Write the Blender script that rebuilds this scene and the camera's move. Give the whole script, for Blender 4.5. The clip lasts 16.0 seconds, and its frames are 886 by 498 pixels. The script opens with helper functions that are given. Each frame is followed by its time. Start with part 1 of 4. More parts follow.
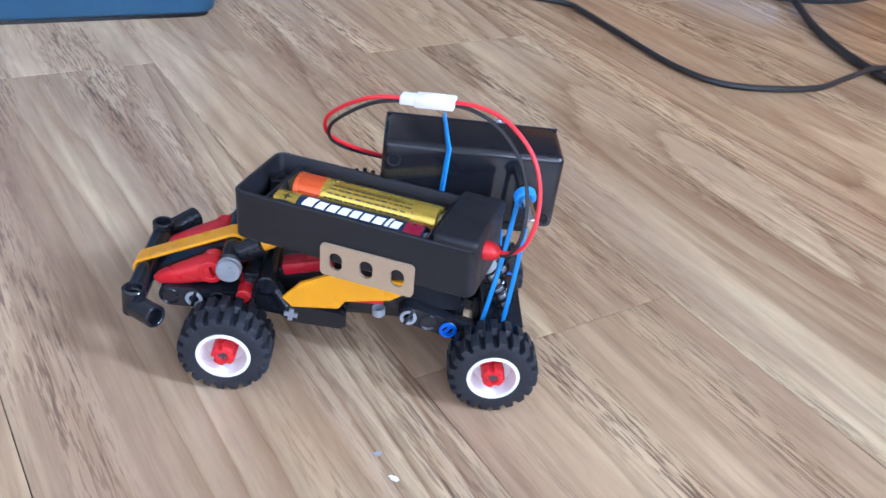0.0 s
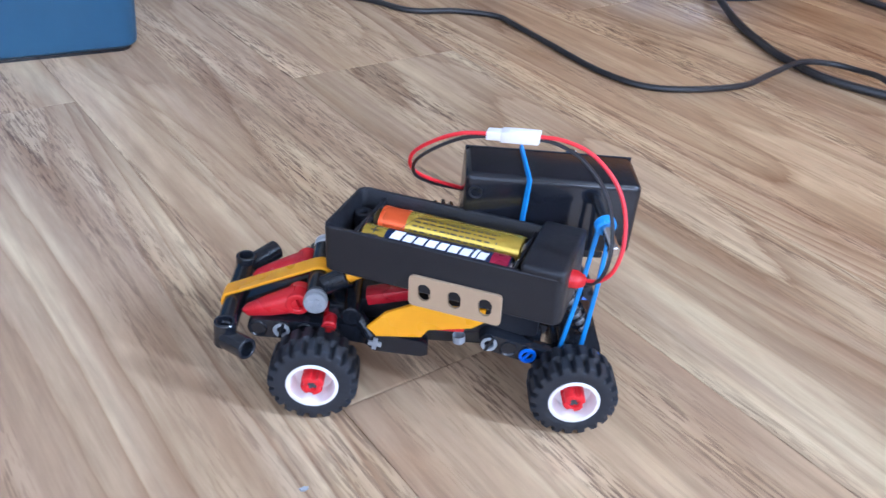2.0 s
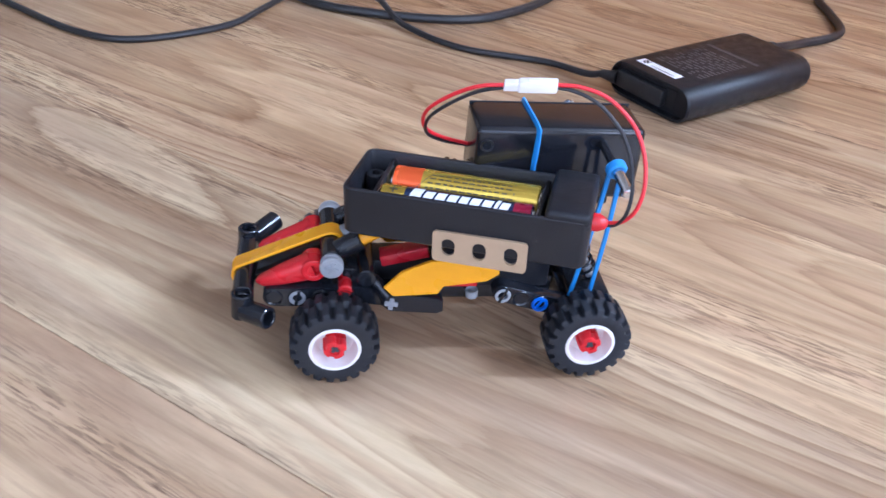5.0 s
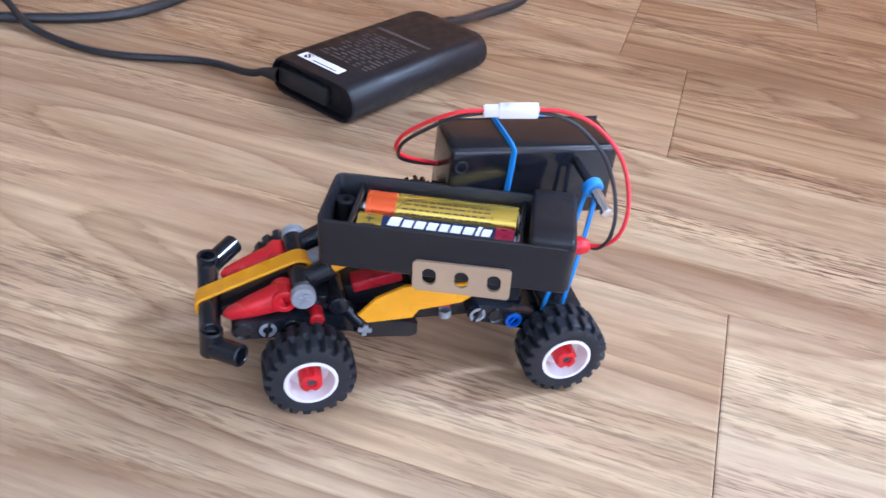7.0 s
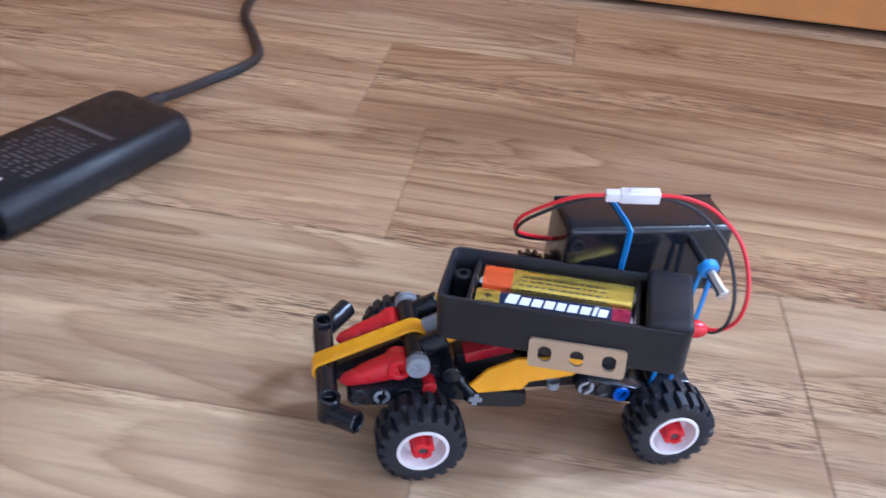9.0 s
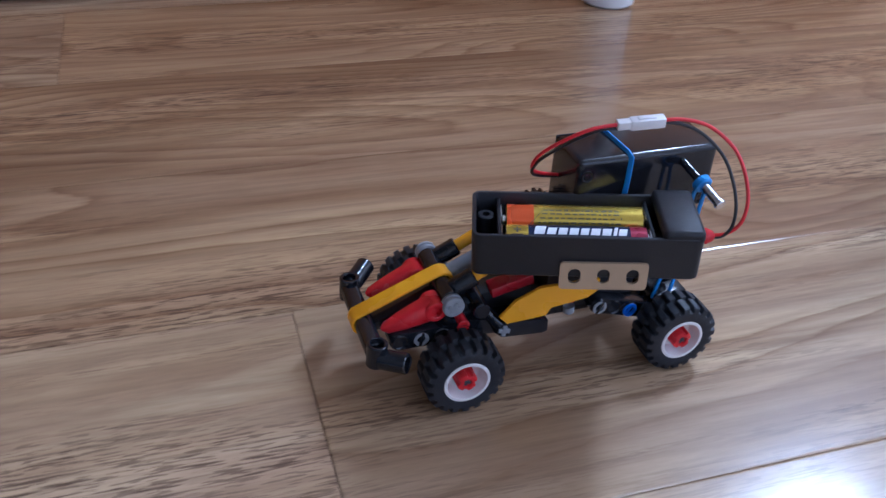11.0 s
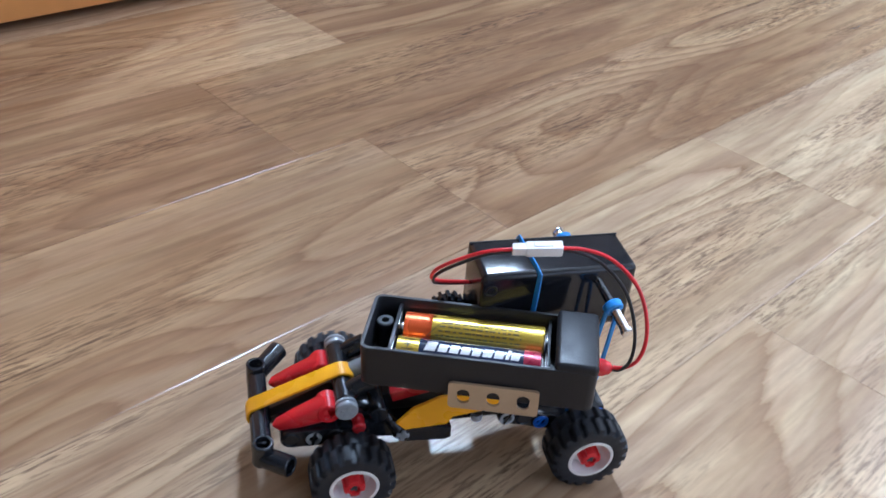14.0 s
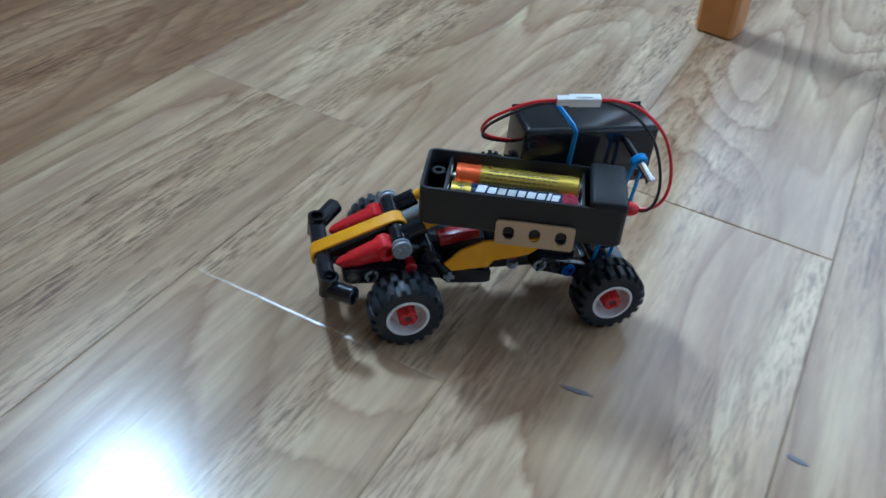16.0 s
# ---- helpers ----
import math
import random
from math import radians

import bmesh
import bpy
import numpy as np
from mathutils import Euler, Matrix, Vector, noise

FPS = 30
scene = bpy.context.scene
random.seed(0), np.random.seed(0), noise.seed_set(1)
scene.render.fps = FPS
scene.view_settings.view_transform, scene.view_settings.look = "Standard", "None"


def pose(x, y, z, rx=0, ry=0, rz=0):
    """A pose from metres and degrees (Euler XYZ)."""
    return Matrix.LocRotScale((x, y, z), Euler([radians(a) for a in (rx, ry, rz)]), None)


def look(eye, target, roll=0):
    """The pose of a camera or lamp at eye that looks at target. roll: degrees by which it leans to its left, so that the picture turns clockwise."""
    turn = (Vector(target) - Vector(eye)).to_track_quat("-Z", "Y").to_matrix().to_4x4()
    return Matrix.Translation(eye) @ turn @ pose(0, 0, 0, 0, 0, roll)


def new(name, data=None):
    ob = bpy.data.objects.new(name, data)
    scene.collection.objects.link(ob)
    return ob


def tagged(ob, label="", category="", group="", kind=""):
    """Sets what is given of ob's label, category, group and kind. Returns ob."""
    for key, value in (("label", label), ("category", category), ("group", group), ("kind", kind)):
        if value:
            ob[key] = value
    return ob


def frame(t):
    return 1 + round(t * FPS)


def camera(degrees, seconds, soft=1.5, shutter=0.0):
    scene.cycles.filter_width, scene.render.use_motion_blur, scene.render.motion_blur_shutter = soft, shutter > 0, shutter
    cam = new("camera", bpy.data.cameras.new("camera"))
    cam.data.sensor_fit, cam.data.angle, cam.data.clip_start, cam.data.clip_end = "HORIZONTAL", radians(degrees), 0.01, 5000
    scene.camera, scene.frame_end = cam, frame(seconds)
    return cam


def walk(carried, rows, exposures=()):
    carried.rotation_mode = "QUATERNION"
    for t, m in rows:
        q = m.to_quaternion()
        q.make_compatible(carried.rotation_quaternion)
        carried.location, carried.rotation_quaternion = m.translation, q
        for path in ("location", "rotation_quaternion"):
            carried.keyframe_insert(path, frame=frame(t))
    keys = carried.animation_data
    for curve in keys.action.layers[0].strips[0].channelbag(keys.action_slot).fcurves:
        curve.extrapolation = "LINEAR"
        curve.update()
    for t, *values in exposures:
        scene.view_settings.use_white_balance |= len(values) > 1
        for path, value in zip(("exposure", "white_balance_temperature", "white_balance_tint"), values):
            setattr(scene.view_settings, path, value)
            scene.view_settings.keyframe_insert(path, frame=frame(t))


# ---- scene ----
# rows of the camera
LENS = 52.38
PATH = [
    (0.0, look((-0.0003, -0.2604, 0.2113), (0.0239, -0.0106, 0.0469), 8.39)),
    (0.5, look((-0.0081, -0.2702, 0.2121), (0.0325, -0.0200, 0.0516), 8.94)),
    (1.0, look((-0.0061, -0.2645, 0.2174), (0.0331, -0.0141, 0.0569), 7.98)),
    (1.5, look((-0.0002, -0.2626, 0.2158), (0.0367, -0.0110, 0.0567), 6.75)),
    (2.0, look((0.0161, -0.2580, 0.2171), (0.0512, -0.0070, 0.0566), 5.90)),
    (2.5, look((0.0550, -0.2581, 0.2145), (0.1017, -0.0084, 0.0551), 5.67)),
    (3.0, look((0.0869, -0.2254, 0.2190), (0.1662, 0.0166, 0.0604), 6.93)),
    (3.5, look((0.1014, -0.2322, 0.2121), (0.2047, -0.0004, 0.0522), 5.75)),
    (3.7, look((0.1027, -0.2446, 0.2054), (0.2122, -0.0161, 0.0446), 5.36)),
    (5.8, look((0.1952, -0.2682, 0.2133), (0.3348, -0.0648, 0.0426), 6.24)),
    (6.0, look((0.2104, -0.2646, 0.2122), (0.3626, -0.0712, 0.0406), 6.54)),
    (6.5, look((0.2378, -0.2625, 0.2178), (0.4059, -0.0844, 0.0445), 6.54)),
    (7.0, look((0.2289, -0.2502, 0.2218), (0.4024, -0.0770, 0.0489), 7.05)),
    (7.5, look((0.2411, -0.2515, 0.2236), (0.4097, -0.0752, 0.0490), 5.70)),
    (8.0, look((0.2853, -0.2571, 0.2218), (0.4619, -0.0859, 0.0500), 5.07)),
    (8.5, look((0.3109, -0.2446, 0.2319), (0.4987, -0.0830, 0.0629), 5.46)),
    (9.0, look((0.3365, -0.2659, 0.2355), (0.5368, -0.1170, 0.0691), 5.50)),
    (9.5, look((0.3578, -0.2994, 0.2320), (0.5770, -0.1770, 0.0678), 6.20)),
    (9.7, look((0.3608, -0.3002, 0.2306), (0.5820, -0.1805, 0.0671), 6.03)),
    (11.8, look((0.4699, -0.3304, 0.2381), (0.7152, -0.3215, 0.0655), 2.90)),
    (12.0, look((0.4737, -0.3397, 0.2370), (0.7194, -0.3363, 0.0649), 3.11)),
    (12.5, look((0.4901, -0.3905, 0.2369), (0.7349, -0.4033, 0.0640), 4.14)),
    (13.0, look((0.5192, -0.4376, 0.2445), (0.7615, -0.4723, 0.0711), 5.00)),
    (13.5, look((0.5845, -0.5095, 0.2474), (0.8263, -0.5575, 0.0764), 5.27)),
    (14.0, look((0.6372, -0.5757, 0.2649), (0.8755, -0.6389, 0.0940), 5.47)),
    (14.5, look((0.6380, -0.5969, 0.2466), (0.8666, -0.6727, 0.0678), 5.20)),
    (15.0, look((0.6397, -0.6306, 0.2497), (0.8582, -0.7281, 0.0687), 6.06)),
    (15.5, look((0.6320, -0.6763, 0.2484), (0.8409, -0.7924, 0.0671), 6.42)),
    (16.0, look((0.6317, -0.7243, 0.2569), (0.8251, -0.8628, 0.0740), 7.52)),
]
# seconds, x, y, heading, wheel turn
DRIVE = [
    (0.0, -0.0000, -0.0000, -0.00, 0.0),
    (0.5, 0.0046, 0.0004, -0.36, 17.5),
    (1.0, 0.0090, 0.0012, -0.59, 33.9),
    (1.5, 0.0189, 0.0020, -1.73, 71.0),
    (2.0, 0.0560, 0.0045, -4.64, 209.6),
    (2.5, 0.1156, -0.0019, -8.78, 435.6),
    (3.0, 0.1683, -0.0005, -13.41, 627.3),
    (3.5, 0.1886, -0.0032, -14.68, 703.9),
    (3.7, 0.1905, -0.0070, -14.38, 714.4),
    (5.8, 0.3611, -0.0462, -23.72, 1362.5),
    (6.0, 0.3769, -0.0516, -24.69, 1425.4),
    (6.5, 0.3900, -0.0582, -25.76, 1480.4),
    (7.0, 0.4073, -0.0637, -27.57, 1547.8),
    (7.5, 0.4420, -0.0788, -30.70, 1689.7),
    (8.0, 0.4878, -0.1019, -34.47, 1881.0),
    (8.5, 0.5219, -0.1179, -37.86, 2019.6),
    (9.0, 0.5622, -0.1421, -41.53, 2193.7),
    (9.5, 0.6128, -0.1789, -45.70, 2426.3),
    (9.7, 0.6283, -0.1914, -46.92, 2500.7),
    (11.8, 0.7744, -0.3615, -65.29, 3313.3),
    (12.0, 0.7872, -0.3826, -67.33, 3405.4),
    (12.5, 0.8190, -0.4428, -70.63, 3659.0),
    (13.0, 0.8427, -0.4993, -76.51, 3887.0),
    (13.5, 0.8665, -0.5805, -81.96, 4202.8),
    (14.0, 0.8828, -0.6507, -89.02, 4468.3),
    (14.5, 0.8895, -0.7155, -92.45, 4711.2),
    (15.0, 0.8916, -0.7874, -98.03, 4978.4),
    (15.5, 0.8877, -0.8533, -102.40, 5224.5),
    (16.0, 0.8756, -0.9242, -107.86, 5492.7),
]
# end of rows
EXPOSURES = [(0.0, 1.65, 5320, 17), (2.5, 1.68, 5240, 17), (3.5, 1.69, 5340, 19), (7.0, 1.74, 5320, 20), (8.0, 1.74, 5310, 20), (9.0, 1.5, 5190, 20), (9.5, 1.08, 5200, 23), (12.0, 0.57, 5010, 18), (12.5, 0.56, 4990, 16), (13.0, 0.53, 5060, 13), (13.5, 0.64, 5350, 13), (14.0, 0.83, 5550, 14), (14.5, 0.38, 5580, 13), (15.0, 0.23, 5540, 10), (15.5, -0.05, 5270, 6), (16.0, -0.03, 5050, 2)]
POWER_A, POWER_FILL, POWER_END_FILL = 158, 9, 21
cam = camera(LENS, 16.0, soft=1.5, shutter=0.3)
walk(cam, PATH, EXPOSURES)

# ---------------------------------------------------------------- light
PHI = radians(-58.67)                      # the planks' direction
PLANKS = Matrix.Rotation(PHI, 4, "Z")     # room space: x along the planks, y across them

world = bpy.data.worlds.new("sky")
scene.world = world
world.use_nodes = True
wn = world.node_tree.nodes
sky = wn.new("ShaderNodeTexSky")
sky.sky_type, sky.sun_disc, sky.sun_elevation, sky.sun_rotation = "NISHITA", False, radians(40), radians(60)
world.node_tree.links.new(sky.outputs[0], wn["Background"].inputs[0])
wn["Background"].inputs[1].default_value = 0.12


def window_light(name, at, size_x, size_y, power, turn, colour=(0.86, 0.94, 1.0)):
    d = bpy.data.lights.new(name, "AREA")
    d.shape, d.size, d.size_y, d.energy, d.color = "RECTANGLE", size_x, size_y, power, colour
    ob = new(name, d)
    ob.matrix_world = PLANKS @ Matrix.Translation(at) @ turn
    return ob


# daylight in the openings: the tall window beyond the table leg, the added wide one behind the viewer
WINDOW_A = (1.72, 2.06, 1.45, 2.38)       # along x, and heights, in the wall at y = 1.30
# unseen opening added behind the viewer for soft fill light
WINDOW_FILL = (0.2, 2.9, 0.5, 2.3)           # in the wall at y = -1.9
# unseen end opening, added so the floor brightens towards that wall
WINDOW_END_FILL = (-1.4, 0.7, 0.9, 2.3)          # along y, in the end wall at x = 3.4
window_light("daylight", ((WINDOW_A[0] + WINDOW_A[1]) / 2, 1.35, (WINDOW_A[2] + WINDOW_A[3]) / 2), WINDOW_A[1] - WINDOW_A[0], WINDOW_A[3] - WINDOW_A[2], POWER_A, pose(0, 0, 0, -90), (0.72, 0.87, 1.0))
window_light("daylight", ((WINDOW_FILL[0] + WINDOW_FILL[1]) / 2, -1.95, (WINDOW_FILL[2] + WINDOW_FILL[3]) / 2), WINDOW_FILL[1] - WINDOW_FILL[0], WINDOW_FILL[3] - WINDOW_FILL[2], POWER_FILL, pose(0, 0, 0, 90), (1.0, 0.97, 0.92))
window_light("daylight", (3.45, (WINDOW_END_FILL[0] + WINDOW_END_FILL[1]) / 2, (WINDOW_END_FILL[2] + WINDOW_END_FILL[3]) / 2), WINDOW_END_FILL[3] - WINDOW_END_FILL[2], WINDOW_END_FILL[1] - WINDOW_END_FILL[0], POWER_END_FILL, pose(0, 0, 0, 0, 90), (0.95, 0.97, 1.0))


# ---------------------------------------------------------------- materials
def mat(name, col, rough=0.5, metal=0.0, grain=0.0, grain_scale=400.0, bump=0.0, coat=0.0, spec=0.5):
    """A painted, moulded or metal surface with fine mottling and scuffs."""
    m = bpy.data.materials.new(name)
    m.use_nodes = True
    nt = m.node_tree
    b = nt.nodes["Principled BSDF"]
    b.inputs["Roughness"].default_value = rough
    b.inputs["Metallic"].default_value = metal
    b.inputs["Coat Weight"].default_value = coat
    b.inputs["Coat Roughness"].default_value = 0.08
    b.inputs["Specular IOR Level"].default_value = spec
    tc = nt.nodes.new("ShaderNodeTexCoord")
    n1 = nt.nodes.new("ShaderNodeTexNoise")
    n1.inputs["Scale"].default_value, n1.inputs["Detail"].default_value = grain_scale, 4
    n2 = nt.nodes.new("ShaderNodeTexNoise")
    n2.inputs["Scale"].default_value, n2.inputs["Detail"].default_value = grain_scale / 9, 3
    for n in (n1, n2):
        nt.links.new(tc.outputs["Object"], n.inputs["Vector"])
    mx = nt.nodes.new("ShaderNodeMix")
    mx.data_type = "RGBA"
    k = grain
    mx.inputs[6].default_value = (*[c * (1 - k) for c in col], 1)
    mx.inputs[7].default_value = (*[min(1, c * (1 + k) + 0.01 * k) for c in col], 1)
    ad = nt.nodes.new("ShaderNodeMath")
    ad.operation = "MULTIPLY_ADD"
    ad.inputs[1].default_value = 0.5
    hf = nt.nodes.new("ShaderNodeMath")
    hf.operation = "MULTIPLY"
    hf.inputs[1].default_value = 0.5
    nt.links.new(n2.outputs[0], hf.inputs[0])
    nt.links.new(n1.outputs[0], ad.inputs[0])
    nt.links.new(hf.outputs[0], ad.inputs[2])
    nt.links.new(ad.outputs[0], mx.inputs[0])
    nt.links.new(mx.outputs[2], b.inputs["Base Color"])
    rr = nt.nodes.new("ShaderNodeMapRange")
    rr.inputs[1].default_value, rr.inputs[2].default_value = 0.3, 0.7
    rr.inputs[3].default_value, rr.inputs[4].default_value = max(0.02, rough - 0.08), min(1, rough + 0.1)
    nt.links.new(n2.outputs[0], rr.inputs[0])
    nt.links.new(rr.outputs[0], b.inputs["Roughness"])
    if bump:
        bp = nt.nodes.new("ShaderNodeBump")
        bp.inputs["Strength"].default_value, bp.inputs["Distance"].default_value = bump, 0.0004
        nt.links.new(n1.outputs[0], bp.inputs["Height"])
        nt.links.new(bp.outputs[0], b.inputs["Normal"])
    return m


def plank_material():
    """Printed laminate: long brown figure, cathedral arches, fine dark pores, satin varnish."""
    m = bpy.data.materials.new("laminate_oak")
    m.use_nodes = True
    nt = m.node_tree
    N, L = nt.nodes.new, nt.links.new
    b = nt.nodes["Principled BSDF"]
    tc, oi = N("ShaderNodeTexCoord"), N("ShaderNodeObjectInfo")
    off = N("ShaderNodeVectorMath")
    off.operation = "MULTIPLY"
    off.inputs[1].default_value = (37.0, 19.0, 11.0)
    cx = N("ShaderNodeCombineXYZ")
    for i in range(3):
        L(oi.outputs["Random"], cx.inputs[i])
    L(cx.outputs[0], off.inputs[0])
    base = N("ShaderNodeVectorMath")
    base.operation = "ADD"
    L(tc.outputs["Object"], base.inputs[0])
    L(off.outputs[0], base.inputs[1])

    def stretched(sx, sy):
        v = N("ShaderNodeVectorMath")
        v.operation = "MULTIPLY"
        v.inputs[1].default_value = (sx, sy, 1)
        L(base.outputs[0], v.inputs[0])
        return v.outputs[0]

    def noise_tex(vec, scale, detail, dist=0.0, rough=0.55):
        n = N("ShaderNodeTexNoise")
        n.inputs["Scale"].default_value, n.inputs["Detail"].default_value = scale, detail
        n.inputs["Distortion"].default_value, n.inputs["Roughness"].default_value = dist, rough
        L(vec, n.inputs["Vector"])
        return n.outputs[0]

    def ramp(src, stops):
        r = N("ShaderNodeValToRGB")
        els = r.color_ramp.elements
        while len(els) < len(stops):
            els.new(0.5)
        for e, (p, c) in zip(els, stops):
            e.position, e.color = p, (*c, 1)
        L(src, r.inputs[0])
        return r.outputs[0]

    def mix(fac, a, c, mode="MIX"):
        x = N("ShaderNodeMix")
        x.data_type, x.blend_type = "RGBA", mode
        for s, v in ((0, fac), (6, a), (7, c)):
            if isinstance(v, (int, float)):
                x.inputs[s].default_value = v
            elif isinstance(v, tuple):
                x.inputs[s].default_value = (*v, 1)
            else:
                L(v, x.inputs[s])
        return x.outputs[2]

    # growth rings cut lengthwise: ragged contour lines of a slow, stretched field
    slow = noise_tex(stretched(1.9, 9.5), 1.0, 1.5, 0.5, 0.45)
    ragged = noise_tex(stretched(14.0, 170.0), 1.0, 3.0, 0.0, 0.6)
    rag = N("ShaderNodeMath")
    rag.operation = "MULTIPLY_ADD"
    rag.inputs[1].default_value = 0.030
    L(ragged, rag.inputs[0])
    L(slow, rag.inputs[2])
    rings = N("ShaderNodeMath")
    rings.operation = "MULTIPLY"
    rings.inputs[1].default_value = 15.0
    L(rag.outputs[0], rings.inputs[0])
    fr = N("ShaderNodeMath")
    fr.operation = "FRACT"
    L(rings.outputs[0], fr.inputs[0])
    # each ring darkens slowly and ends in a crisp late-wood line
    figure = ramp(fr.outputs[0], [(0.0, (0.35, 0.35, 0.35)), (0.10, (1, 1, 1)), (0.55, (0.82, 0.82, 0.82)), (0.88, (0.30, 0.30, 0.30)), (0.97, (0, 0, 0))])
    broad = ramp(noise_tex(stretched(2.6, 14.0), 1.0, 4.0, 0.8, 0.6), [(0.36, (0, 0, 0)), (0.60, (1, 1, 1))])
    cream = ramp(noise_tex(stretched(5.0, 34.0), 1.0, 4.0, 0.7, 0.62), [(0.50, (0, 0, 0)), (0.68, (1, 1, 1))])
    band = ramp(noise_tex(stretched(2.4, 21.0), 1.0, 4.0, 0.9, 0.58), [(0.33, (0, 0, 0)), (0.53, (1, 1, 1))])
    mauve = ramp(noise_tex(stretched(3.0, 30.0), 1.0, 4.0, 0.6, 0.6), [(0.42, (0, 0, 0)), (0.62, (1, 1, 1))])
    streak = ramp(noise_tex(stretched(6.0, 190.0), 1.0, 4.0, 0.1, 0.6), [(0.36, (0, 0, 0)), (0.54, (1, 1, 1))])
    thread = ramp(noise_tex(stretched(11.0, 620.0), 1.0, 2.0), [(0.36, (0, 0, 0)), (0.42, (1, 1, 1))])
    ticks = ramp(noise_tex(stretched(38.0, 520.0), 1.0, 2.0, 0.15), [(0.35, (0, 0, 0)), (0.42, (1, 1, 1))])
    pores = ramp(noise_tex(stretched(90.0, 1000.0), 1.0, 1.0), [(0.40, (0, 0, 0)), (0.46, (1, 1, 1))])
    fine = ramp(noise_tex(stretched(55.0, 380.0), 1.0, 4.0, 0.0, 0.7), [(0.30, (0.92, 0.92, 0.92)), (0.70, (1.07, 1.07, 1.07))])
    where = ramp(noise_tex(stretched(2.6, 26.0), 1.0, 3.0), [(0.44, (0, 0, 0)), (0.64, (1, 1, 1))])
    tone = mix(broad, WOOD_MID, WOOD_LIGHT)
    tone = mix(mix(cream, (0, 0, 0), (0.58, 0.58, 0.58)), tone, WOOD_CREAM)
    tone = mix(mix(mauve, (0, 0, 0), (0.45, 0.45, 0.45)), tone, WOOD_MAUVE)
    tone = mix(mix(band, (0.60, 0.60, 0.60), (0, 0, 0)), tone, WOOD_BROWN)
    lines = ramp(noise_tex(stretched(1.2, 4.5), 1.0, 2.0, 0.3), [(0.38, (0.12, 0.12, 0.12)), (0.56, (0.75, 0.75, 0.75))])
    tone = mix(lines, tone, mix(figure, WOOD_BROWN, tone))
    tone = mix(mix(streak, (0.25, 0.25, 0.25), (0, 0, 0)), tone, WOOD_DARK)
    tone = mix(mix(where, (0.05, 0.05, 0.05), mix(thread, (0.36, 0.36, 0.36), (0, 0, 0))), tone, WOOD_PORE)
    tone = mix(mix(where, (0.10, 0.10, 0.10), mix(ticks, (0.76, 0.76, 0.76), (0, 0, 0))), tone, WOOD_PORE)
    tone = mix(mix(where, (0.05, 0.05, 0.05), mix(pores, (0.62, 0.62, 0.62), (0, 0, 0))), tone, WOOD_PORE)
    tone = mix(1.0, tone, fine, "MULTIPLY")
    # per-board colour: its own tone, plus shade painted into the far rows
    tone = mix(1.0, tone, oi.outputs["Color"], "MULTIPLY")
    hue = N("ShaderNodeHueSaturation")
    mr = N("ShaderNodeMapRange")
    mr.inputs[3].default_value, mr.inputs[4].default_value = 0.95, 1.10
    L(oi.outputs["Random"], mr.inputs[0])
    L(mr.outputs[0], hue.inputs["Value"])
    L(tone, hue.inputs["Color"])
    L(hue.outputs[0], b.inputs["Base Color"])
    # satin varnish with faint smears
    sm = N("ShaderNodeMapRange")
    sm.inputs[1].default_value, sm.inputs[2].default_value = 0.3, 0.7
    sm.inputs[3].default_value, sm.inputs[4].default_value = 0.17, 0.23
    L(noise_tex(tc.outputs["Object"], 6.0, 2.0), sm.inputs[0])
    L(sm.outputs[0], b.inputs["Roughness"])
    b.inputs["Specular IOR Level"].default_value = 0.55
    bp = N("ShaderNodeBump")
    bp.inputs["Strength"].default_value, bp.inputs["Distance"].default_value = 0.05, 0.0003
    L(streak, bp.inputs["Height"])
    L(bp.outputs[0], b.inputs["Normal"])
    return m


WOOD_LIGHT, WOOD_MID, WOOD_BROWN = (0.71, 0.515, 0.312), (0.50, 0.338, 0.197), (0.27, 0.150, 0.078)
WOOD_MAUVE, WOOD_DARK, WOOD_PORE = (0.44, 0.290, 0.202), (0.15, 0.084, 0.050), (0.11, 0.066, 0.044)
WOOD_CREAM = (0.80, 0.64, 0.40)
M_PLANK = plank_material()
M_BLACK = mat("black_plastic", (0.009, 0.010, 0.014), 0.15, grain=0.25, bump=0.03)
M_MATT = mat("matt_black_plastic", (0.010, 0.011, 0.015), 0.44, grain=0.3, bump=0.15, grain_scale=1500, spec=0.40)
M_BRICK = mat("black_moulded_brick_plastic", (0.010, 0.012, 0.017), 0.15, grain=0.2)
M_RUBBER = mat("tyre_rubber", (0.017, 0.020, 0.027), 0.52, grain=0.3, bump=0.2, grain_scale=900, spec=0.4)
M_WHITE = mat("white_plastic", (0.82, 0.80, 0.80), 0.32, grain=0.03)
M_RED = mat("red_plastic", (0.62, 0.015, 0.022), 0.25, grain=0.08)
M_YELLOW = mat("yellow_plastic", (0.92, 0.41, 0.004), 0.28, grain=0.05)
M_GREY = mat("light_grey_plastic", (0.30, 0.32, 0.345), 0.3, grain=0.08)
M_BLUE = mat("blue_plastic", (0.01, 0.12, 0.60), 0.3, grain=0.1)
M_BLUEBAND = mat("blue_rubber_band", (0.035, 0.28, 0.72), 0.45, grain=0.12)
M_STEEL = mat("steel", (0.72, 0.72, 0.74), 0.22, 1.0, grain=0.1)
M_BRASS = mat("drab_brass_plate", (0.50, 0.375, 0.25), 0.36, 0.3, grain=0.12, bump=0.05)
M_WIRE_RED = mat("red_wire", (0.72, 0.02, 0.03), 0.35, grain=0.05)
M_WIRE_BLACK = mat("black_wire", (0.02, 0.02, 0.022), 0.35, grain=0.1)
